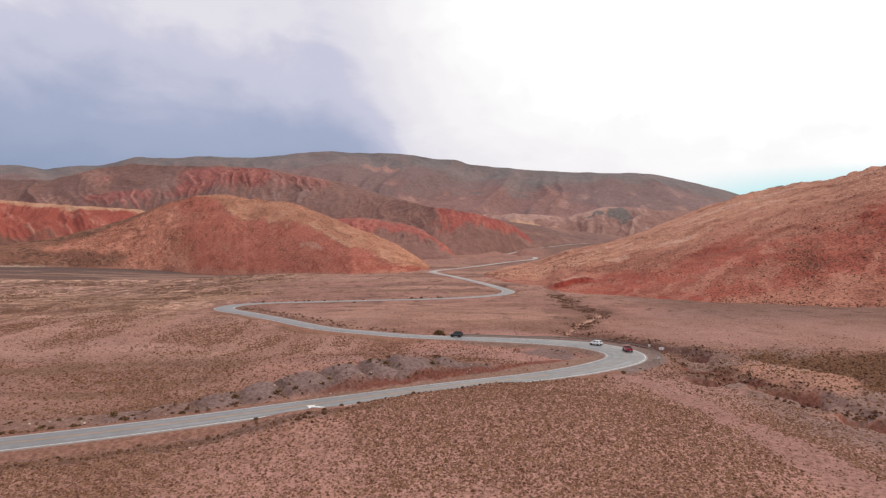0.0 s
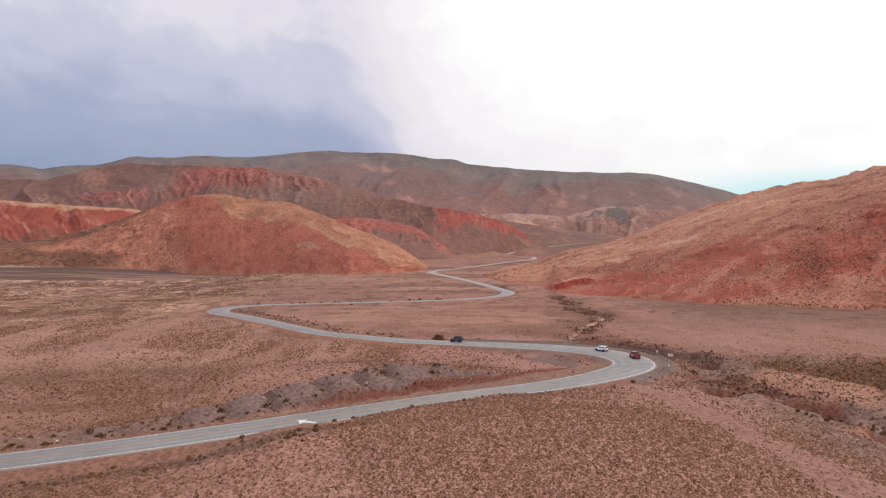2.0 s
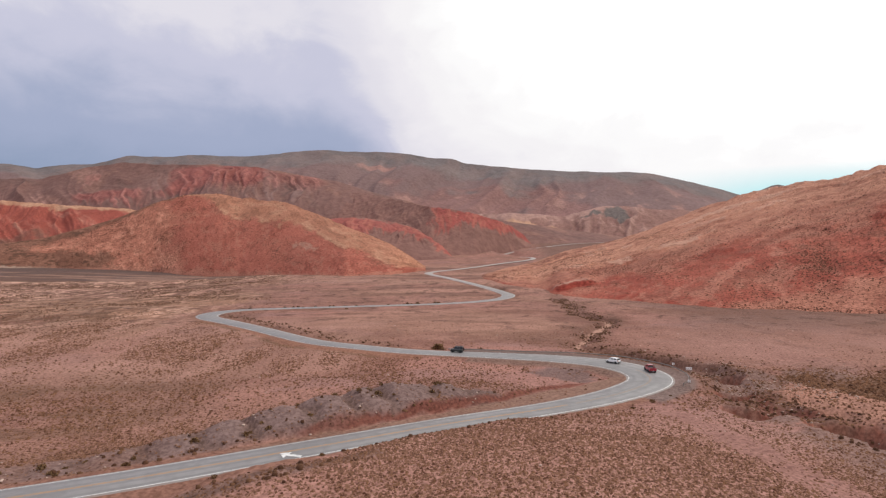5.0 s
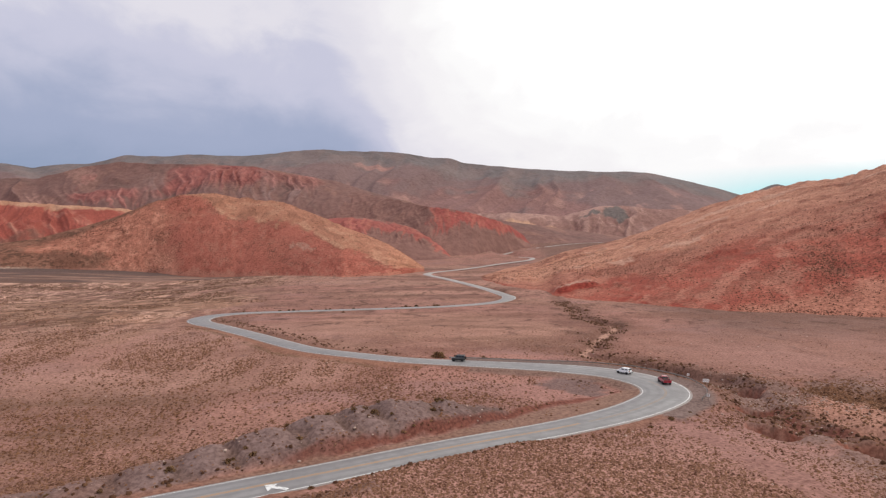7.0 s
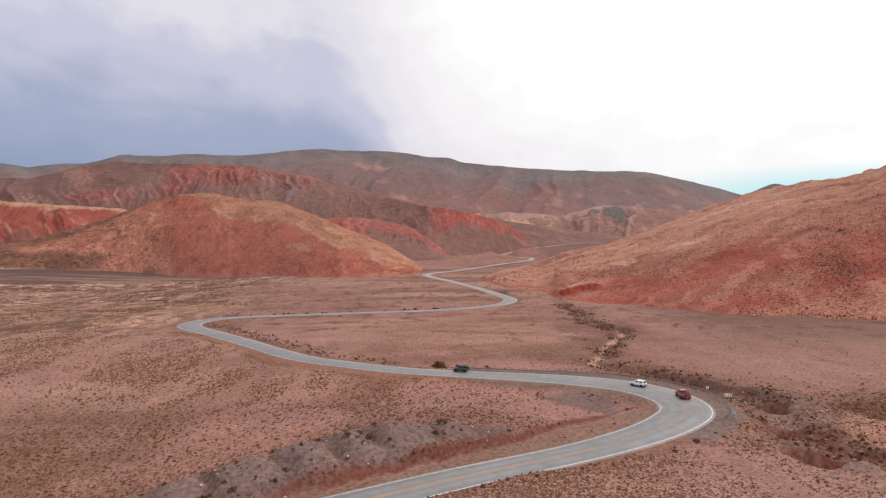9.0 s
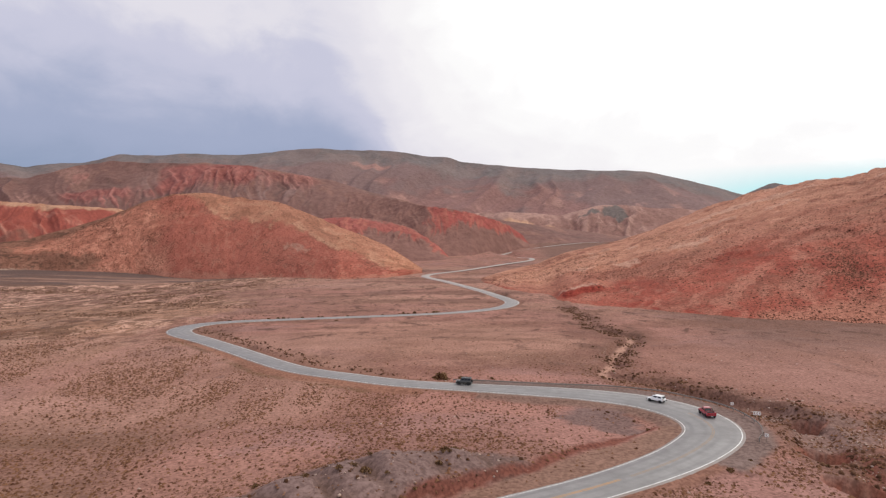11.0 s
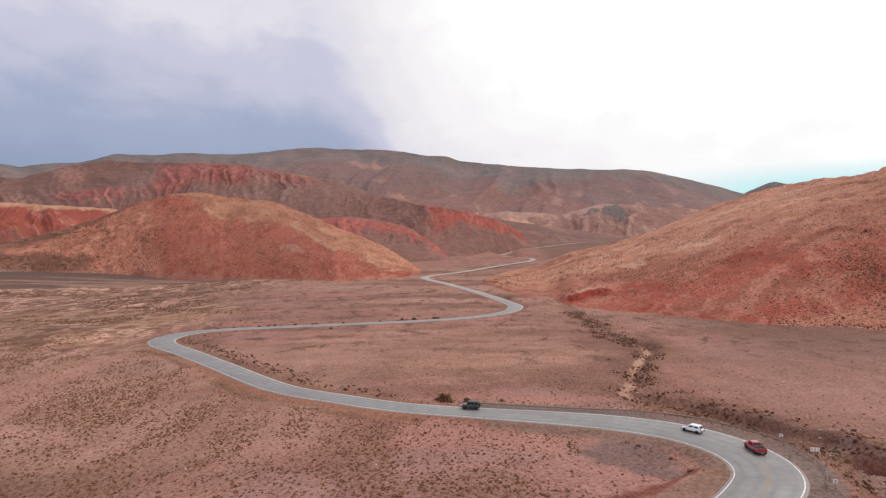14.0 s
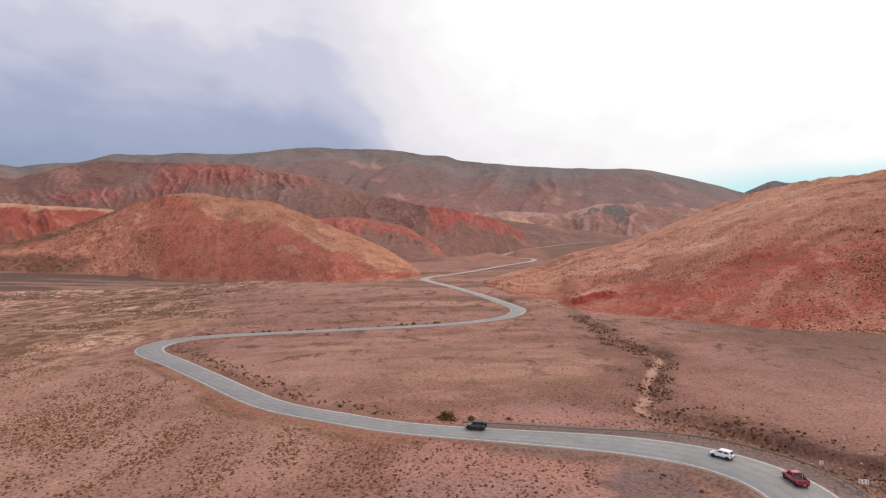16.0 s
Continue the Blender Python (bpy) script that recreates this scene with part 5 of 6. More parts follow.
def scatter_hills():
    for name, cols, count, lo, hi, label in (("eastern_hill", 640, 41000, 0.26, 1.25, "dark scrub dotted over the red eastern hillside"), ("western_hill", 620, 12500, 0.45, 1.6, "dark scrub dotted over the red western hill")):
        g = hill_surface(name).reshape(-1, cols, 3)
        a, b, c, d = g[:-1, :-1], g[:-1, 1:], g[1:, :-1], g[1:, 1:]
        mid = (a + b + c + d) / 4
        area = np.linalg.norm(np.cross(b - a, c - a), axis=-1)
        near = mid[..., 1] / np.median(mid[..., 1])
        dens = smooth(fbm(mid[..., 0] / 45, mid[..., 1] / 60, 3, 121 if name[0] == "e" else 105), -0.2, 0.7) + 0.10
        if name[0] == "w":
            dens = (0.25 + dens) * (0.18 + 0.82 * smooth(-mid[..., 0] / mid[..., 1], 0.34, 0.44))
        else:
            bearing = mid[..., 0] / mid[..., 1]
            dens = dens + 0.5 * smooth(bearing, 0.42, 0.6) + 5.0 * np.exp(-((bearing - 0.605) / 0.028) ** 2 - ((mid[..., 2] - 24) / 11) ** 2)
            dens *= 1 - 0.75 * smooth(mid[..., 2], 32, 75)
            dens[14:19] *= 2.5
            dens[:14] = 0
        ok = (mid[..., 1] < 1215) & (mid[..., 2] > np.where(name[0] == "w", -9, -3)) & (np.abs(mid[..., 0] / mid[..., 1]) < 0.95)
        p = (area * dens * ok / near ** 0.5).ravel()
        pick = rng.choice(p.size, count, replace=True, p=p / p.sum())
        u, v = rng.uniform(0, 1, (count, 1)), rng.uniform(0, 1, (count, 1))
        a, b, c, d = (q.reshape(-1, 3)[pick] for q in (a, b, c, d))
        p = (a * (1 - u) + b * u) * (1 - v) + (c * (1 - u) + d * u) * v
        r = lo + (hi - lo) * rng.uniform(0, 1, count) ** 2.5
        p[:, 2] -= 0.2 * r
        scatter("hillside_scrub", p, r, r * rng.uniform(0.5, 0.85, count), HILL_SCRUB, clump_templates(rng, 6, 0.4, 5, True), rng, label, "scrub")


def scatter_plain():
    """Dark bushes that hold the hollows of the eroded western plain."""
    n = 150000
    y = 235 + 560 * rng.uniform(0, 1, n)
    x = -rng.uniform(60, 600, n)
    free, heap, creek, dc = zone_masks(x, y)
    west = smooth(-x - 0.15 * y, 20, 110) * (-x < 0.8 * y)
    dens = west * free * smooth(fbm(x / 26, y / 45, 4, 109), 0.0, 0.45)
    dens = np.maximum(dens, 0.9 * np.exp(-((x + 205) / 40) ** 2 - ((y - 300) / 24) ** 2))
    dens = dens * (y < np.minimum(740 + 0.72 * (x + 420), 840))
    keep = rng.uniform(0, 1, n) < 0.45 * dens
    x, y = x[keep], y[keep]
    r = (0.28 + 0.75 * rng.uniform(0, 1, len(x)) ** 2) * (0.75 + 0.5 * smooth(y, 280, 500))
    scatter("plain_scrub", np.stack([x, y, height_at(x, y) - 0.1 * r], -1), r, r * rng.uniform(0.5, 0.9, len(x)), BUSH, clump_templates(rng, 6, 0.4, 5, True), rng,
            "dark low bushes in the hollows of the western plain", "scrub")


def stone_templates(count):
    out = []
    for _ in range(count):
        bm = bmesh.new()
        bmesh.ops.create_icosphere(bm, subdivisions=1, radius=1)
        for v in bm.verts:
            v.co *= rng.uniform(0.65, 1.1)
        bm.verts.ensure_lookup_table()
        out.append((np.array([v.co[:] for v in bm.verts]), np.array([[v.index for v in f.verts] for f in bm.faces])))
        bm.free()
    return out


def scatter_stones():
    n = 70000
    x, y = rng.uniform(-90, 150, n), rng.uniform(60, 260, n)
    free, heap, creek, dc = zone_masks(x, y)
    rough = smooth(x, 58, 72) * (1 - smooth(x, 112, 140)) * smooth(y, 80, 100) * (1 - smooth(y, 180, 200))
    dens = 0.012 + 0.09 * heap + 0.85 * rough * (1 - smooth(x, 84, 96)) * (1 - olive(x, y)) * smooth(fbm(x / 10, y / 10, 2, 99), -0.2, 0.4) + 0.05 * creek
    keep = rng.uniform(0, 1, n) < dens * free
    x, y = x[keep], y[keep]
    z = height_at(x, y)
    r = 0.07 + 0.30 * rng.uniform(0, 1, len(x)) ** 4
    scatter("loose_stones", np.stack([x, y, z], -1), r, r * 0.7, STONE, stone_templates(6), rng, "pale loose stones strewn over bare ground", "stones")


scatter_tufts()
scatter_scrub()
scatter_hills()
scatter_plain()
scatter_stones()


# ---- single bushes ----
def make_bush(seed, wide, tall):
    r = random.Random(seed)
    bush = new("bush")
    bm = bmesh.new()
    tips = []
    for k in range(9):
        a, lean = r.uniform(0, 6.28), r.uniform(0.2, 0.8)
        tip = Vector((math.cos(a) * wide * 0.42 * lean, math.sin(a) * wide * 0.42 * lean, tall * r.uniform(0.55, 0.85)))
        side = Vector((-math.sin(a), math.cos(a), 0)) * 0.035
        v = [bm.verts.new(p) for p in (side, -side, Vector((math.cos(a), math.sin(a), 0)) * 0.05, tip)]
        for f in ((0, 1, 3), (1, 2, 3), (2, 0, 3)):
            bm.faces.new([v[i] for i in f])
        tips.append(tip)
    part("stems", bm, POST_WOOD, bush)
    bm = bmesh.new()
    for k in range(230):
        a, e, d = r.uniform(0, 6.28), math.asin(r.uniform(-0.15, 1)), r.uniform(0.30, 1.05) ** 0.6
        lump = 1 + 0.34 * math.sin(3 * a + seed + 2 * e) + 0.22 * math.sin(5 * a + 2 * seed - 3 * e)
        p = Vector((math.cos(a) * math.cos(e) * wide * 0.5 * d * lump, math.sin(a) * math.cos(e) * wide * 0.5 * d * lump, max(0.04, tall * 0.08 + math.sin(e) * tall * 0.9 * d)))
        s = r.uniform(0.055, 0.115) * wide
        m = Euler((r.uniform(0, 3), r.uniform(0, 3), r.uniform(0, 6))).to_matrix()
        q = [bm.verts.new(p + m @ Vector(c) * s) for c in ((-1, -0.5, 0), (0.2, -0.8, 0.3), (1, 0.1, 0), (0.1, 0.8, -0.2))]
        bm.faces.new((q[0], q[1], q[2]))
        bm.faces.new((q[0], q[2], q[3]))
    part("crown", bm, THORN, bush)
    return tagged(bush, "dark brown thorny desert bush on bare soil", "bush", "desert bushes")


def plant_bushes():
    kinds = [make_bush(k + 3, 1.0, t) for k, t in enumerate((0.50, 0.64, 0.44, 0.58))]
    spots = [(-1.0, 214.8, 4.0), (4.2, 213.6, 1.8), (-52, 352, 1.8), (-94, 356.5, 2.0), (-87, 359, 1.6), (-70, 364, 1.5), (47, 168.5, 0.0), (38.5, 166.2, 0.9), (40.8, 165.0, 1.0), (12.5, 212.5, 1.2)]
    r = random.Random(5)
    px, py = HEAP[:, 0], HEAP[:, 1]
    low = heap_lobes(px, py, np.arange(len(HEAP)), 0 * px) < 0.45
    ravines = HEAP[low & (px > -80)]
    for _ in range(30):
        p = ravines[r.randrange(len(ravines))]
        spots.append((p[0] + r.gauss(0, 0.8) + r.uniform(-1, 4), p[1] + r.gauss(0, 0.8) - r.uniform(-1, 5), 0.9 * r.uniform(0.6, 1.5)))
    for base, count, spread, size in ((HEAP, 12, 4.5, 0.72), (CREEK[60:], 56, 6.0, 0.75)):
        for _ in range(count):
            p = base[r.randrange(len(base))]
            spots.append((p[0] + r.gauss(0, spread), p[1] + r.gauss(0, spread), size * r.uniform(0.7, 1.5)))
    for k in range(24):
        i = r.randrange(20, 130)
        off = (ROAD[i, 3] / 2 + r.uniform(2.8, 4.8)) * (1 if r.random() < 0.55 else -1)
        spots.append((ROAD[i, 0] + ROAD_LEFT[i, 0] * off, ROAD[i, 1] + ROAD_LEFT[i, 1] * off, r.uniform(0.6, 1.2)))
    for k in range(26):
        x0 = r.uniform(-104, 30)
        i = int(np.argmin(np.abs(ROAD[:, 0] - x0) + 1000 * ((ROAD[:, 1] < 335) | (ROAD[:, 1] > 410))))
        off = -(ROAD[i, 3] / 2 + r.uniform(2.4, 3.6))
        spots.append((ROAD[i, 0] - ROAD_LEFT[i, 0] * off, ROAD[i, 1] - ROAD_LEFT[i, 1] * off, r.uniform(0.8, 2.0)))
    x, y = np.array([s[0] for s in spots]), np.array([s[1] for s in spots])
    z = height_at(x, y)
    d, i = line_distance(x, y, ROAD)
    ok = (d > ROAD[i, 3] / 2 + 2.0) & (y > 60) & (cut_zone(x, y) < 0.5)
    for h in HOLLOWS:
        ok &= hollow_rim(x, y, h) > 1.1
    used = set()
    for k, (bx, by, size) in enumerate(spots):
        if not ok[k] or size <= 0:
            continue
        src = k % 4
        m = Matrix.Translation((bx, by, z[k] - 0.06 * size)) @ Matrix.Rotation(r.uniform(0, 6.28), 4, "Z") @ Matrix.Scale(size, 4)
        if src not in used:
            kinds[src].matrix_world = m
            used.add(src)
        else:
            c = copy_thing(kinds[src], Matrix.Identity(4))
            c.matrix_basis = m


plant_bushes()


# ---- guard rail, signs, arrow ----
def box(bm, lo, hi, m=Matrix.Identity(4)):
    v = [bm.verts.new(m @ Vector((x, y, z))) for x in (lo[0], hi[0]) for y in (lo[1], hi[1]) for z in (lo[2], hi[2])]
    for f in ((0, 1, 3, 2), (4, 6, 7, 5), (0, 4, 5, 1), (2, 3, 7, 6), (0, 2, 6, 4), (1, 5, 7, 3)):
        bm.faces.new([v[i] for i in f])
    return v


def build_guardrail():
    rail = new("guardrail")
    line = dense(((2, 208.8, 0, 0), (14, 205.6, 0, 0), (27, 202.4, 0, 0), (39.6, 200.0, 0, 0), (50.5, 194.6, 0, 0), (55.2, 189.2, 0, 0), (58.6, 184, 0, 0), (60.8, 177.5, 0, 0), (60.6, 168, 0, 0), (58.4, 161.5, 0, 0), (55.2, 157, 0, 0)), 1.0)[:, :2]
    z = height_at(line[:, 0], line[:, 1])
    z = np.convolve(np.pad(z, 4, mode="edge"), np.ones(9) / 9, "valid")
    d = np.gradient(line, axis=0)
    d /= np.linalg.norm(d, axis=1)[:, None]
    inward = np.stack([d[:, 1], -d[:, 0]], -1)
    # folded steel section: offset towards the road, height
    sec = ((0.0, 0.44), (0.03, 0.47), (0.09, 0.52), (0.03, 0.58), (0.03, 0.61), (0.09, 0.67), (0.03, 0.73), (0.0, 0.76), (-0.012, 0.76), (-0.012, 0.44))
    bm = bmesh.new()
    rings = [[bm.verts.new((line[i, 0] + inward[i, 0] * o, line[i, 1] + inward[i, 1] * o, z[i] + h)) for o, h in sec] for i in range(len(line))]
    for a, b in zip(rings, rings[1:]):
        for k in range(len(sec)):
            j = (k + 1) % len(sec)
            bm.faces.new((a[k], a[j], b[j], b[k]))
    part("beam", bm, GALVANISED, rail, "folded galvanised steel beam")
    src = None
    for i in range(0, len(line), 4):
        m = Matrix.Translation((line[i, 0], line[i, 1], z[i])) @ Matrix.Rotation(math.atan2(d[i, 1], d[i, 0]), 4, "Z")
        if src is None:
            bm = bmesh.new()
            box(bm, (-0.06, 0.02, -0.4), (0.06, 0.16, 0.78))
            src = part("post", bm, GALVANISED, rail)
            src.matrix_local = m
        else:
            p = new("post", src.data)
            p.parent, p.matrix_local = rail, m
    tagged(rail, "galvanised guardrail on posts round the outside of the bend", "guardrail")


SIGN_WHITE = plain_material("sign_white", (0.84, 0.83, 0.81), 0.5, vary=0.08)
SIGN_DARK = plain_material("sign_dark", (0.36, 0.20, 0.18), 0.5)


def build_sign(x, y, wide, high, up, turn, label, bars):
    sign = new("road_sign")
    for s in ((-1, 1) if wide > 1 else (0,)):
        bm = bmesh.new()
        box(bm, (s * wide * 0.3 - 0.035, 0.02, -0.4), (s * wide * 0.3 + 0.035, 0.09, up + high * 0.9))
        part("post", bm, POST_WOOD, sign)
    bm = bmesh.new()
    box(bm, (-wide / 2, -0.02, up), (wide / 2, 0.018, up + high))
    bmesh.ops.bevel(bm, geom=bm.edges[:], offset=0.008, segments=1, affect="EDGES")
    part("panel", bm, SIGN_WHITE, sign, "white sheet metal panel")
    for k in range(bars):
        bm = bmesh.new()
        c = -wide / 2 + wide * (k + 0.5) / bars
        w, h = wide / bars * 0.32, high * 0.36
        for s in (-1, 1):
            v = [bm.verts.new(p) for p in ((c - w * 0.9, -0.026, up + high / 2), (c + 0.1 * w, -0.026, up + high / 2 + s * h), (c + w, -0.026, up + high / 2 + s * h), (c + 0.0 * w, -0.026, up + high / 2))]
            bm.faces.new(v if s < 0 else v[::-1])
        part("chevron", bm, SIGN_DARK, sign, "dark painted chevron")
    sign.matrix_world = Matrix.Translation((x, y, float(height_at(x, y)[0]))) @ Matrix.Rotation(radians(turn), 4, "Z")
    tagged(sign, label, "road sign", "signs on the bend")


def build_arrow():
    """A white return arrow painted in the lane."""
    i = int(np.argmin((ROAD[:, 0] + 22.9) ** 2 + (ROAD[:, 1] - 110.9) ** 2))
    o, d, l = ROAD[i], ROAD_DIR[i], ROAD_LEFT[i]

    def at(u, v):
        return (o[0] + d[0] * u + l[0] * v, o[1] + d[1] * u + l[1] * v, o[2] + 0.045)

    shape = ((-2.5, -0.2), (-2.6, -2.5), (-1.9, -1.75), (-0.35, -3.35), (0.15, -2.85), (-1.35, -1.15), (-0.8, -0.55))
    mesh_object("painted_arrow", [at(u, v) for u, v in shape], [tuple(range(len(shape)))], WHITE_PAINT, road, False)


build_guardrail()
build_sign(62.2, 170.5, 1.4, 0.7, 1.1, -18, "white panel with dark marks on two posts beside the bend", 3)
build_sign(62.2, 180.6, 0.6, 0.6, 0.9, -20, "small square white chevron plate on a post beside the bend", 1)
build_sign(56.6, 157.0, 0.6, 0.6, 0.9, -30, "small square white chevron plate on a post near the gully", 1)
build_arrow()



# ---- vehicles on the road ----
def car_paint(name, color):
    n = Nodes(name)
    dust = n.noise(2.2, 5, 0.65)
    n.bsdf.inputs["Coat Weight"].default_value = 1.0
    n.bsdf.inputs["Coat Roughness"].default_value = 0.06
    return n.done(n.mix(n.span(dust, 0.5, 0.85, 0, 0.10), color, (0.32, 0.2, 0.16)), n.span(dust, 0.3, 0.8, 0.28, 0.5), 0.0, 0.5)


RED_PAINT, WHITE_CAR, BLACK_PAINT = car_paint("red_car_paint", (0.43, 0.010, 0.028)), car_paint("white_car_paint", (0.90, 0.89, 0.88)), car_paint("black_car_paint", (0.034, 0.036, 0.034))
CAR_GLASS = plain_material("tinted_glass", (0.015, 0.017, 0.02), 0.12, 0, 0.6, 1.0, 0.2)
RUBBER = plain_material("tyre_rubber", (0.018, 0.017, 0.016), 0.85)
RIM = plain_material("alloy_rim", (0.45, 0.45, 0.46), 0.35, 0.9, 0.5)
TRIM = plain_material("black_plastic_trim", (0.025, 0.025, 0.026), 0.7)
LAMP_CLEAR = plain_material("clear_lamp", (0.75, 0.75, 0.74), 0.15, 0.2, 0.6)
LAMP_RED = plain_material("red_lamp", (0.30, 0.01, 0.012), 0.2, 0, 0.6)
PLATE = plain_material("number_plate", (0.6, 0.6, 0.6), 0.5)


def shell(sections, roundness=0.16):
    """A closed skin through sections: x, half width below, half width above, z below, z above."""
    bm = bmesh.new()
    rings = []
    for x, wb, wt, z0, z1 in sections:
        h = z1 - z0
        r = min(roundness, h * 0.45)
        pts = ((wb - r, z0), (wb, z0 + r * 0.7), (wb * 0.5 + wt * 0.5 + 0.02, z0 + h * 0.55), (wt, z1 - r), (wt - r * 0.8, z1 - 0.02), (wt * 0.4, z1 + 0.012))
        pts = pts + tuple((-a, b) for a, b in pts[::-1])
        rings.append([bm.verts.new((x, a, b)) for a, b in pts])
    n = len(rings[0])
    for a, b in zip(rings, rings[1:]):
        for k in range(n):
            bm.faces.new((a[k], a[(k + 1) % n], b[(k + 1) % n], b[k]))
    bm.faces.new(rings[0])
    bm.faces.new(rings[-1][::-1])
    bmesh.ops.recalc_face_normals(bm, faces=bm.faces[:])
    for f in bm.faces:
        f.smooth = len(f.verts) == 4
    return bm


def wheel_discs(radius, width, segs=20, inner=0.0):
    bm = bmesh.new()
    prof = ((inner, -width / 2), (radius * 0.9, -width / 2), (radius, -width * 0.32), (radius, width * 0.32), (radius * 0.9, width / 2), (inner, width / 2))
    rings = [[bm.verts.new((math.cos(2 * math.pi * k / segs) * r, y, math.sin(2 * math.pi * k / segs) * r)) for k in range(segs)] for r, y in prof]
    pairs = list(zip(rings, rings[1:])) + ([(rings[-1], rings[0])] if inner else [])
    for a, b in pairs:
        for k in range(segs):
            bm.faces.new((a[k], a[(k + 1) % segs], b[(k + 1) % segs], b[k]))
    if not inner:
        bmesh.ops.remove_doubles(bm, verts=bm.verts[:], dist=1e-4)
    bmesh.ops.recalc_face_normals(bm, faces=bm.faces[:])
    return bm


def add_wheel(car, x, y, radius):
    wheel = part("wheel", wheel_discs(radius * 0.35, 0.23), TRIM, car)
    wheel.matrix_local = Matrix.Translation((x, y, radius))
    part("tyre", wheel_discs(radius, 0.22, 22, radius * 0.64), RUBBER, wheel)
    bm = bmesh.new()
    s = 1 if y > 0 else -1
    for k in range(6):
        box(bm, (-0.045, s * 0.06, 0), (0.045, s * 0.10, radius * 0.66), Matrix.Rotation(k * math.pi / 3, 4, "Y"))
    part("rim", bm, RIM, wheel, "spoked alloy rim")


def glass(car, corners, margin, name="window"):
    """A dark pane just proud of a four-cornered face (in order round it)."""
    c = [Vector(p) for p in corners]
    nrm = (c[1] - c[0]).cross(c[3] - c[0]).normalized()

    def at(u, v):
        return c[0] * (1 - u) * (1 - v) + c[1] * u * (1 - v) + c[2] * u * v + c[3] * (1 - u) * v

    mu, mv = margin
    bm = bmesh.new()
    low = [bm.verts.new(at(u, v) - nrm * 0.03) for u, v in ((mu, mv), (1 - mu, mv), (1 - mu, 1 - mv), (mu, 1 - mv))]
    top = [bm.verts.new(at(u, v) + nrm * 0.025) for u, v in ((mu, mv), (1 - mu, mv), (1 - mu, 1 - mv), (mu, 1 - mv))]
    bm.faces.new(top)
    bm.faces.new(low[::-1])
    for k in range(4):
        bm.faces.new((low[k], low[(k + 1) % 4], top[(k + 1) % 4], top[k]))
    bmesh.ops.recalc_face_normals(bm, faces=bm.faces[:])
    part(name, bm, CAR_GLASS, car, "dark tinted glass")


def cabin(car, paint, xb, xt, wb, wt, z0, z1, side_splits):
    """The upper body with its panes: base and roof stretches along x, half widths, heights."""
    bm = bmesh.new()
    lo = [(xb[0], wb), (xb[1], wb), (xb[1], -wb), (xb[0], -wb)]
    hi = [(xt[0], wt), (xt[1], wt), (xt[1], -wt), (xt[0], -wt)]
    a = [bm.verts.new((x, y, z0)) for x, y in lo]
    b = [bm.verts.new((x, y, z1)) for x, y in hi]
    bm.faces.new(b)
    bm.faces.new(a[::-1])
    for k in range(4):
        bm.faces.new((a[k], a[(k + 1) % 4], b[(k + 1) % 4], b[k]))
    bmesh.ops.recalc_face_normals(bm, faces=bm.faces[:])
    bmesh.ops.bevel(bm, geom=[e for e in bm.edges if max(v.co.z for v in e.verts) > z1 - 0.01], offset=0.09, segments=3, affect="EDGES")
    part("cabin", bm, paint, car)

    def base(u, s):
        return Vector((xb[0] + (xb[1] - xb[0]) * u, s * wb, z0))

    def roof(u, s):
        return Vector((xt[0] + (xt[1] - xt[0]) * u, s * wt, z1))

    for u0, u1 in side_splits:
        glass(car, (base(u0, -1), base(u1, -1), roof(u1, -1), roof(u0, -1)), (0.07, 0.26))
        glass(car, (base(u1, 1), base(u0, 1), roof(u0, 1), roof(u1, 1)), (0.07, 0.26))
    glass(car, (base(1, -1), base(1, 1), roof(1, 1), roof(1, -1)), (0.08, 0.10), "windscreen")
    glass(car, (base(0, 1), base(0, -1), roof(0, -1), roof(0, 1)), (0.10, 0.16), "rear_window")


def small_parts(car, paint, front, back, half, z_front, z_back, mirror_x, mirror_z):
    def solid(name, lo, hi, material, label="", bevel=0.02):
        bm = bmesh.new()
        box(bm, lo, hi)
        bmesh.ops.bevel(bm, geom=bm.edges[:], offset=bevel, segments=2, affect="EDGES")
        return part(name, bm, material, car, label)

    for s in (-1, 1):
        solid("headlight", (front - 0.22, s * half * 0.72 - 0.17, z_front - 0.09), (front + 0.01, s * half * 0.72 + 0.17, z_front + 0.08), LAMP_CLEAR, "clear headlight lens")
        solid("tail_light", (back - 0.01, s * half * 0.84 - 0.09, z_back - 0.16), (back + 0.14, s * half * 0.84 + 0.09, z_back + 0.16), LAMP_RED, "red tail light lens")
        solid("wing_mirror", (mirror_x - 0.07, s * (half + 0.10) - 0.10, mirror_z), (mirror_x + 0.07, s * (half + 0.10) + 0.10, mirror_z + 0.17), paint)
        solid("sill", (back * 0.42, s * (half - 0.02) - 0.05, 0.30), (front * 0.40, s * (half - 0.02) + 0.05, 0.42), TRIM)
    solid("front_bumper", (front - 0.12, -half * 0.9, 0.36), (front + 0.08, half * 0.9, 0.58), TRIM, "black plastic bumper", 0.05)
    solid("rear_bumper", (back - 0.08, -half * 0.9, 0.38), (back + 0.12, half * 0.9, 0.60), TRIM, "black plastic bumper", 0.05)
    solid("grille", (front - 0.05, -half * 0.45, z_front - 0.10), (front + 0.03, half * 0.45, z_front + 0.06), TRIM)
    solid("number_plate", (back - 0.10, -0.2, 0.46), (back - 0.078, 0.2, 0.56), PLATE, "plain pale plate", 0.004)
    solid("number_plate", (front + 0.075, -0.2, 0.42), (front + 0.09, 0.2, 0.52), PLATE, "plain pale plate", 0.004)
    return solid


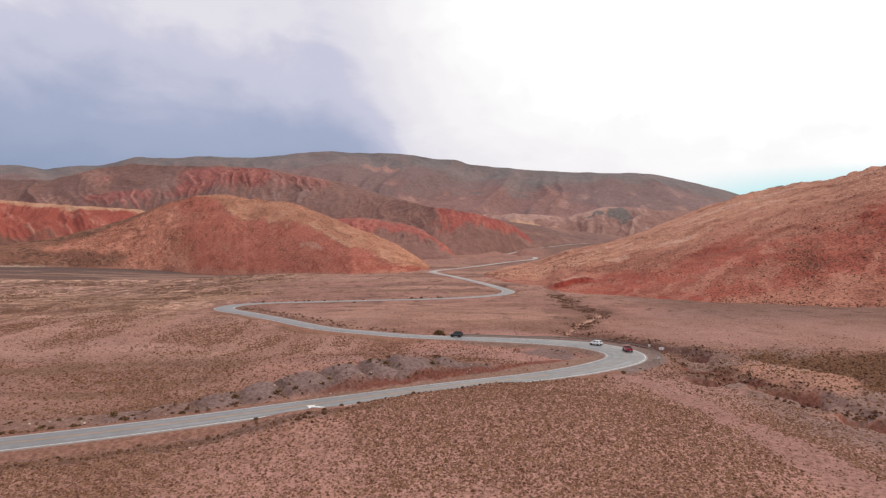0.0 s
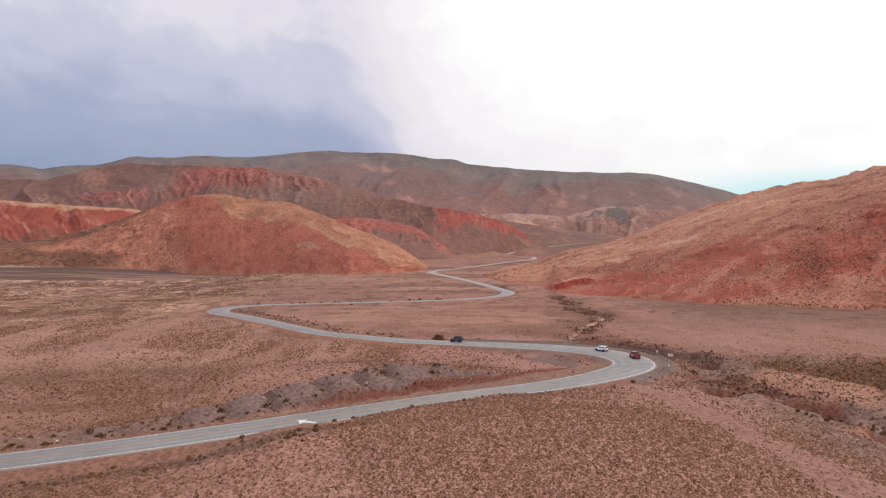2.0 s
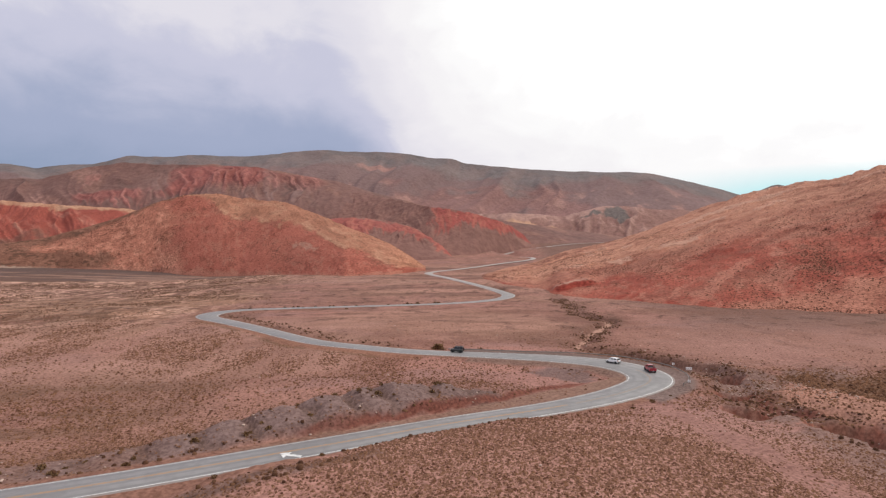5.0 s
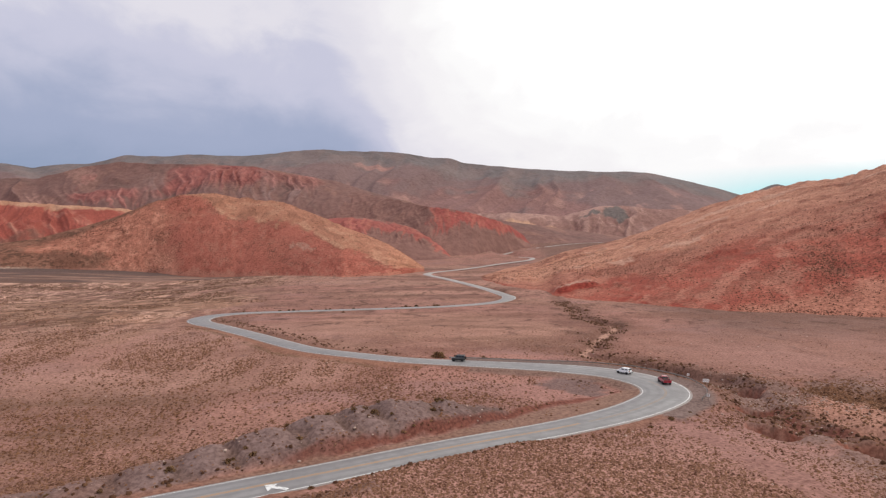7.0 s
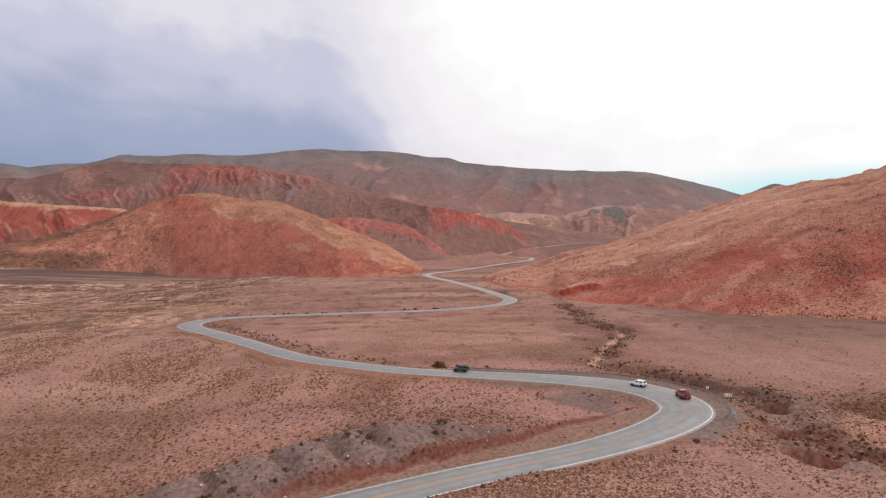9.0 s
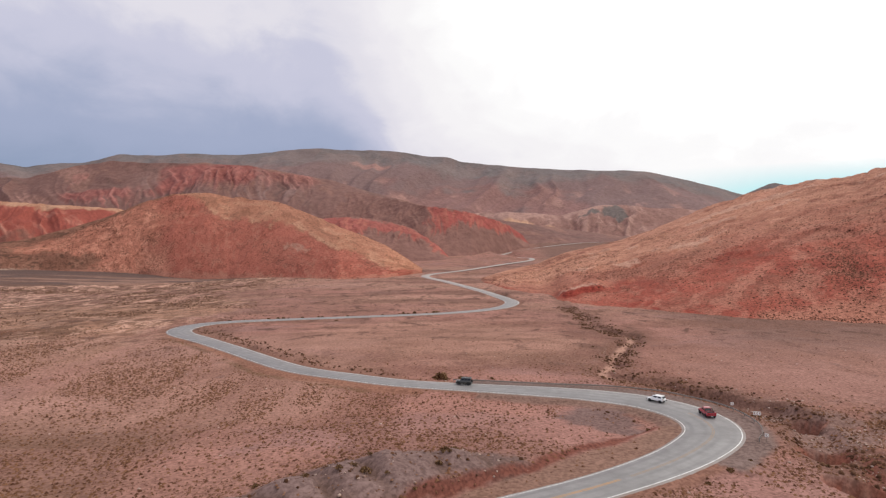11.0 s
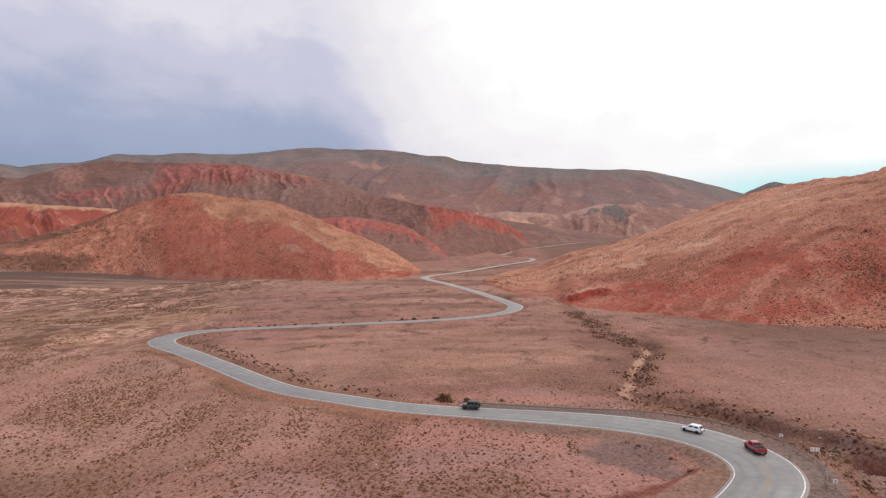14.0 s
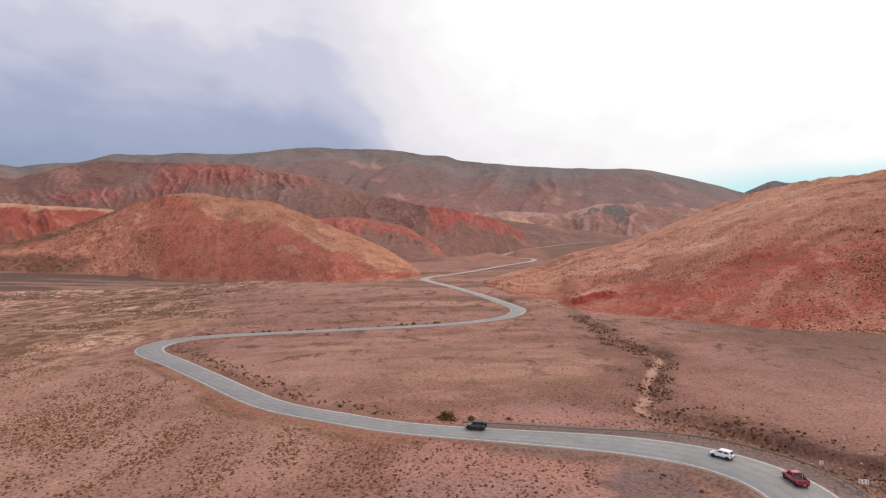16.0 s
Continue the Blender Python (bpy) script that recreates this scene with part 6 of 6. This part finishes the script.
def arches(car, spots, radius):
    for x, y in spots:
        a = part("wheel_arch", wheel_discs(radius * 1.16, 0.30), TRIM, car)
        a.matrix_local = Matrix.Translation((x, y * 0.955, radius * 1.02))


def pickup():
    car = new("pickup_truck")
    part("body", shell(((-2.62, 0.84, 0.84, 0.55, 0.98), (-2.5, 0.91, 0.90, 0.42, 1.00), (-0.6, 0.93, 0.90, 0.40, 1.02), (0.7, 0.93, 0.90, 0.40, 1.06), (1.3, 0.93, 0.88, 0.40, 1.10), (2.2, 0.91, 0.82, 0.42, 1.02), (2.55, 0.84, 0.72, 0.48, 0.92), (2.64, 0.70, 0.6, 0.55, 0.80))), RED_PAINT, car)
    cabin(car, RED_PAINT, (-0.72, 1.42), (-0.52, 0.62), 0.84, 0.68, 1.02, 1.76, ((0.06, 0.44), (0.48, 0.86)))
    solid = small_parts(car, RED_PAINT, 2.60, -2.62, 0.90, 0.84, 0.88, 0.95, 1.08)
    for s in (-1, 1):
        solid("bed_side", (-2.58, s * 0.86 - 0.05, 0.94), (-0.72, s * 0.86 + 0.05, 1.20), RED_PAINT)
    solid("tailgate", (-2.62, -0.88, 0.80), (-2.53, 0.88, 1.20), RED_PAINT)
    solid("bed_liner", (-2.53, -0.81, 0.96), (-0.76, 0.81, 1.03), TRIM, "black load bed liner", 0.01)
    bm = bmesh.new()
    for s in (-1, 1):
        box(bm, (-1.0, s * 0.78 - 0.035, 1.15), (-0.93, s * 0.78 + 0.035, 1.68))
        box(bm, (-1.75, s * 0.78 - 0.03, 1.2), (-0.95, s * 0.78 + 0.03, 1.27))
    box(bm, (-1.0, -0.81, 1.62), (-0.93, 0.81, 1.69))
    part("sports_bar", bm, TRIM, car, "black tubular bar behind the cab")
    spots = [(x, s * 0.86) for x in (-1.62, 1.58) for s in (-1, 1)]
    arches(car, spots, 0.39)
    for x, y in spots:
        add_wheel(car, x, y, 0.39)
    return tagged(car, "red double-cab pickup truck with a black load bed, on the asphalt", "pickup truck")


def hatchback():
    car = new("hatchback_car")
    part("body", shell(((-2.02, 0.74, 0.74, 0.50, 0.90), (-1.9, 0.84, 0.83, 0.34, 0.98), (-0.6, 0.87, 0.84, 0.28, 0.98), (0.7, 0.87, 0.83, 0.28, 0.97), (1.35, 0.86, 0.78, 0.30, 0.90), (1.85, 0.80, 0.66, 0.36, 0.78), (2.02, 0.66, 0.55, 0.44, 0.66))), WHITE_CAR, car)
    cabin(car, WHITE_CAR, (-1.97, 1.22), (-1.52, 0.30), 0.83, 0.68, 0.92, 1.53, ((0.08, 0.44), (0.48, 0.86)))
    solid = small_parts(car, WHITE_CAR, 1.98, -2.02, 0.84, 0.68, 0.84, 0.62, 0.96)
    solid("roof_spoiler", (-1.74, -0.60, 1.46), (-1.46, 0.60, 1.52), WHITE_CAR)
    spots = [(x, s * 0.79) for x in (-1.28, 1.25) for s in (-1, 1)]
    arches(car, spots, 0.315)
    for x, y in spots:
        add_wheel(car, x, y, 0.315)
    return tagged(car, "small white hatchback car with dark tinted windows, on the asphalt", "car")


def off_roader():
    car = new("off_road_car")
    part("body", shell(((-2.02, 0.82, 0.82, 0.52, 1.02), (-1.9, 0.88, 0.88, 0.46, 1.08), (-0.4, 0.90, 0.88, 0.44, 1.10), (0.75, 0.90, 0.86, 0.44, 1.12), (1.5, 0.86, 0.74, 0.46, 1.10), (1.98, 0.80, 0.62, 0.50, 1.05), (2.05, 0.70, 0.55, 0.56, 0.98)), 0.1), BLACK_PAINT, car)
    cabin(car, BLACK_PAINT, (-1.98, 0.95), (-1.90, 0.55), 0.84, 0.74, 1.06, 1.80, ((0.04, 0.34), (0.37, 0.62), (0.65, 0.90)))
    solid = small_parts(car, BLACK_PAINT, 2.03, -2.02, 0.86, 0.90, 0.92, 0.75, 1.12)
    bm = bmesh.new()
    for s in (-1, 1):
        box(bm, (-1.8, s * 0.66 - 0.025, 1.88), (0.45, s * 0.66 + 0.025, 1.93))
    for k in range(5):
        box(bm, (-1.75 + k * 0.52, -0.68, 1.87), (-1.70 + k * 0.52, 0.68, 1.91))
        for s in (-1, 1):
            box(bm, (-1.75 + k * 0.52, s * 0.66 - 0.02, 1.74), (-1.70 + k * 0.52, s * 0.66 + 0.02, 1.9))
    part("roof_rack", bm, TRIM, car, "black tubular roof rack")
    spare = part("spare_wheel", wheel_discs(0.36, 0.22), RUBBER, car, "tyre hung on the tailgate")
    spare.matrix_local = Matrix.Translation((-2.16, 0.1, 1.05)) @ Matrix.Rotation(math.pi / 2, 4, "Z")
    spots = [(x, s * 0.84) for x in (-1.28, 1.30) for s in (-1, 1)]
    for x, y in spots:
        bm = bmesh.new()
        box(bm, (x - 0.5, y - 0.12, 0.84), (x + 0.5, y + 0.12, 0.90))
        bmesh.ops.bevel(bm, geom=bm.edges[:], offset=0.02, segments=2, affect="EDGES")
        part("mudguard", bm, TRIM, car)
    arches(car, spots, 0.40)
    for x, y in spots:
        add_wheel(car, x, y, 0.40)
    return tagged(car, "boxy black off-road car with roof rack and spare wheel", "car")


def park(car, x, y, turn=0.0):
    """Sets a vehicle on the asphalt, along the road."""
    i = int(np.argmin((ROAD[:, 0] - x) ** 2 + (ROAD[:, 1] - y) ** 2))
    off = (x - ROAD[i, 0]) * ROAD_LEFT[i, 0] + (y - ROAD[i, 1]) * ROAD_LEFT[i, 1]
    lift = 0.05 * (1 - abs(off) / (ROAD[i, 3] / 2 + 0.35))
    car.matrix_world = Matrix.Translation((x, y, ROAD[i, 2] + lift)) @ Matrix.Rotation(math.atan2(ROAD_DIR[i, 1], ROAD_DIR[i, 0]) + radians(turn), 4, "Z")


park(pickup(), 53.6, 174.0, -12)
park(hatchback(), 47.4, 185.6)
park(off_roader(), 4.6, 204.4)
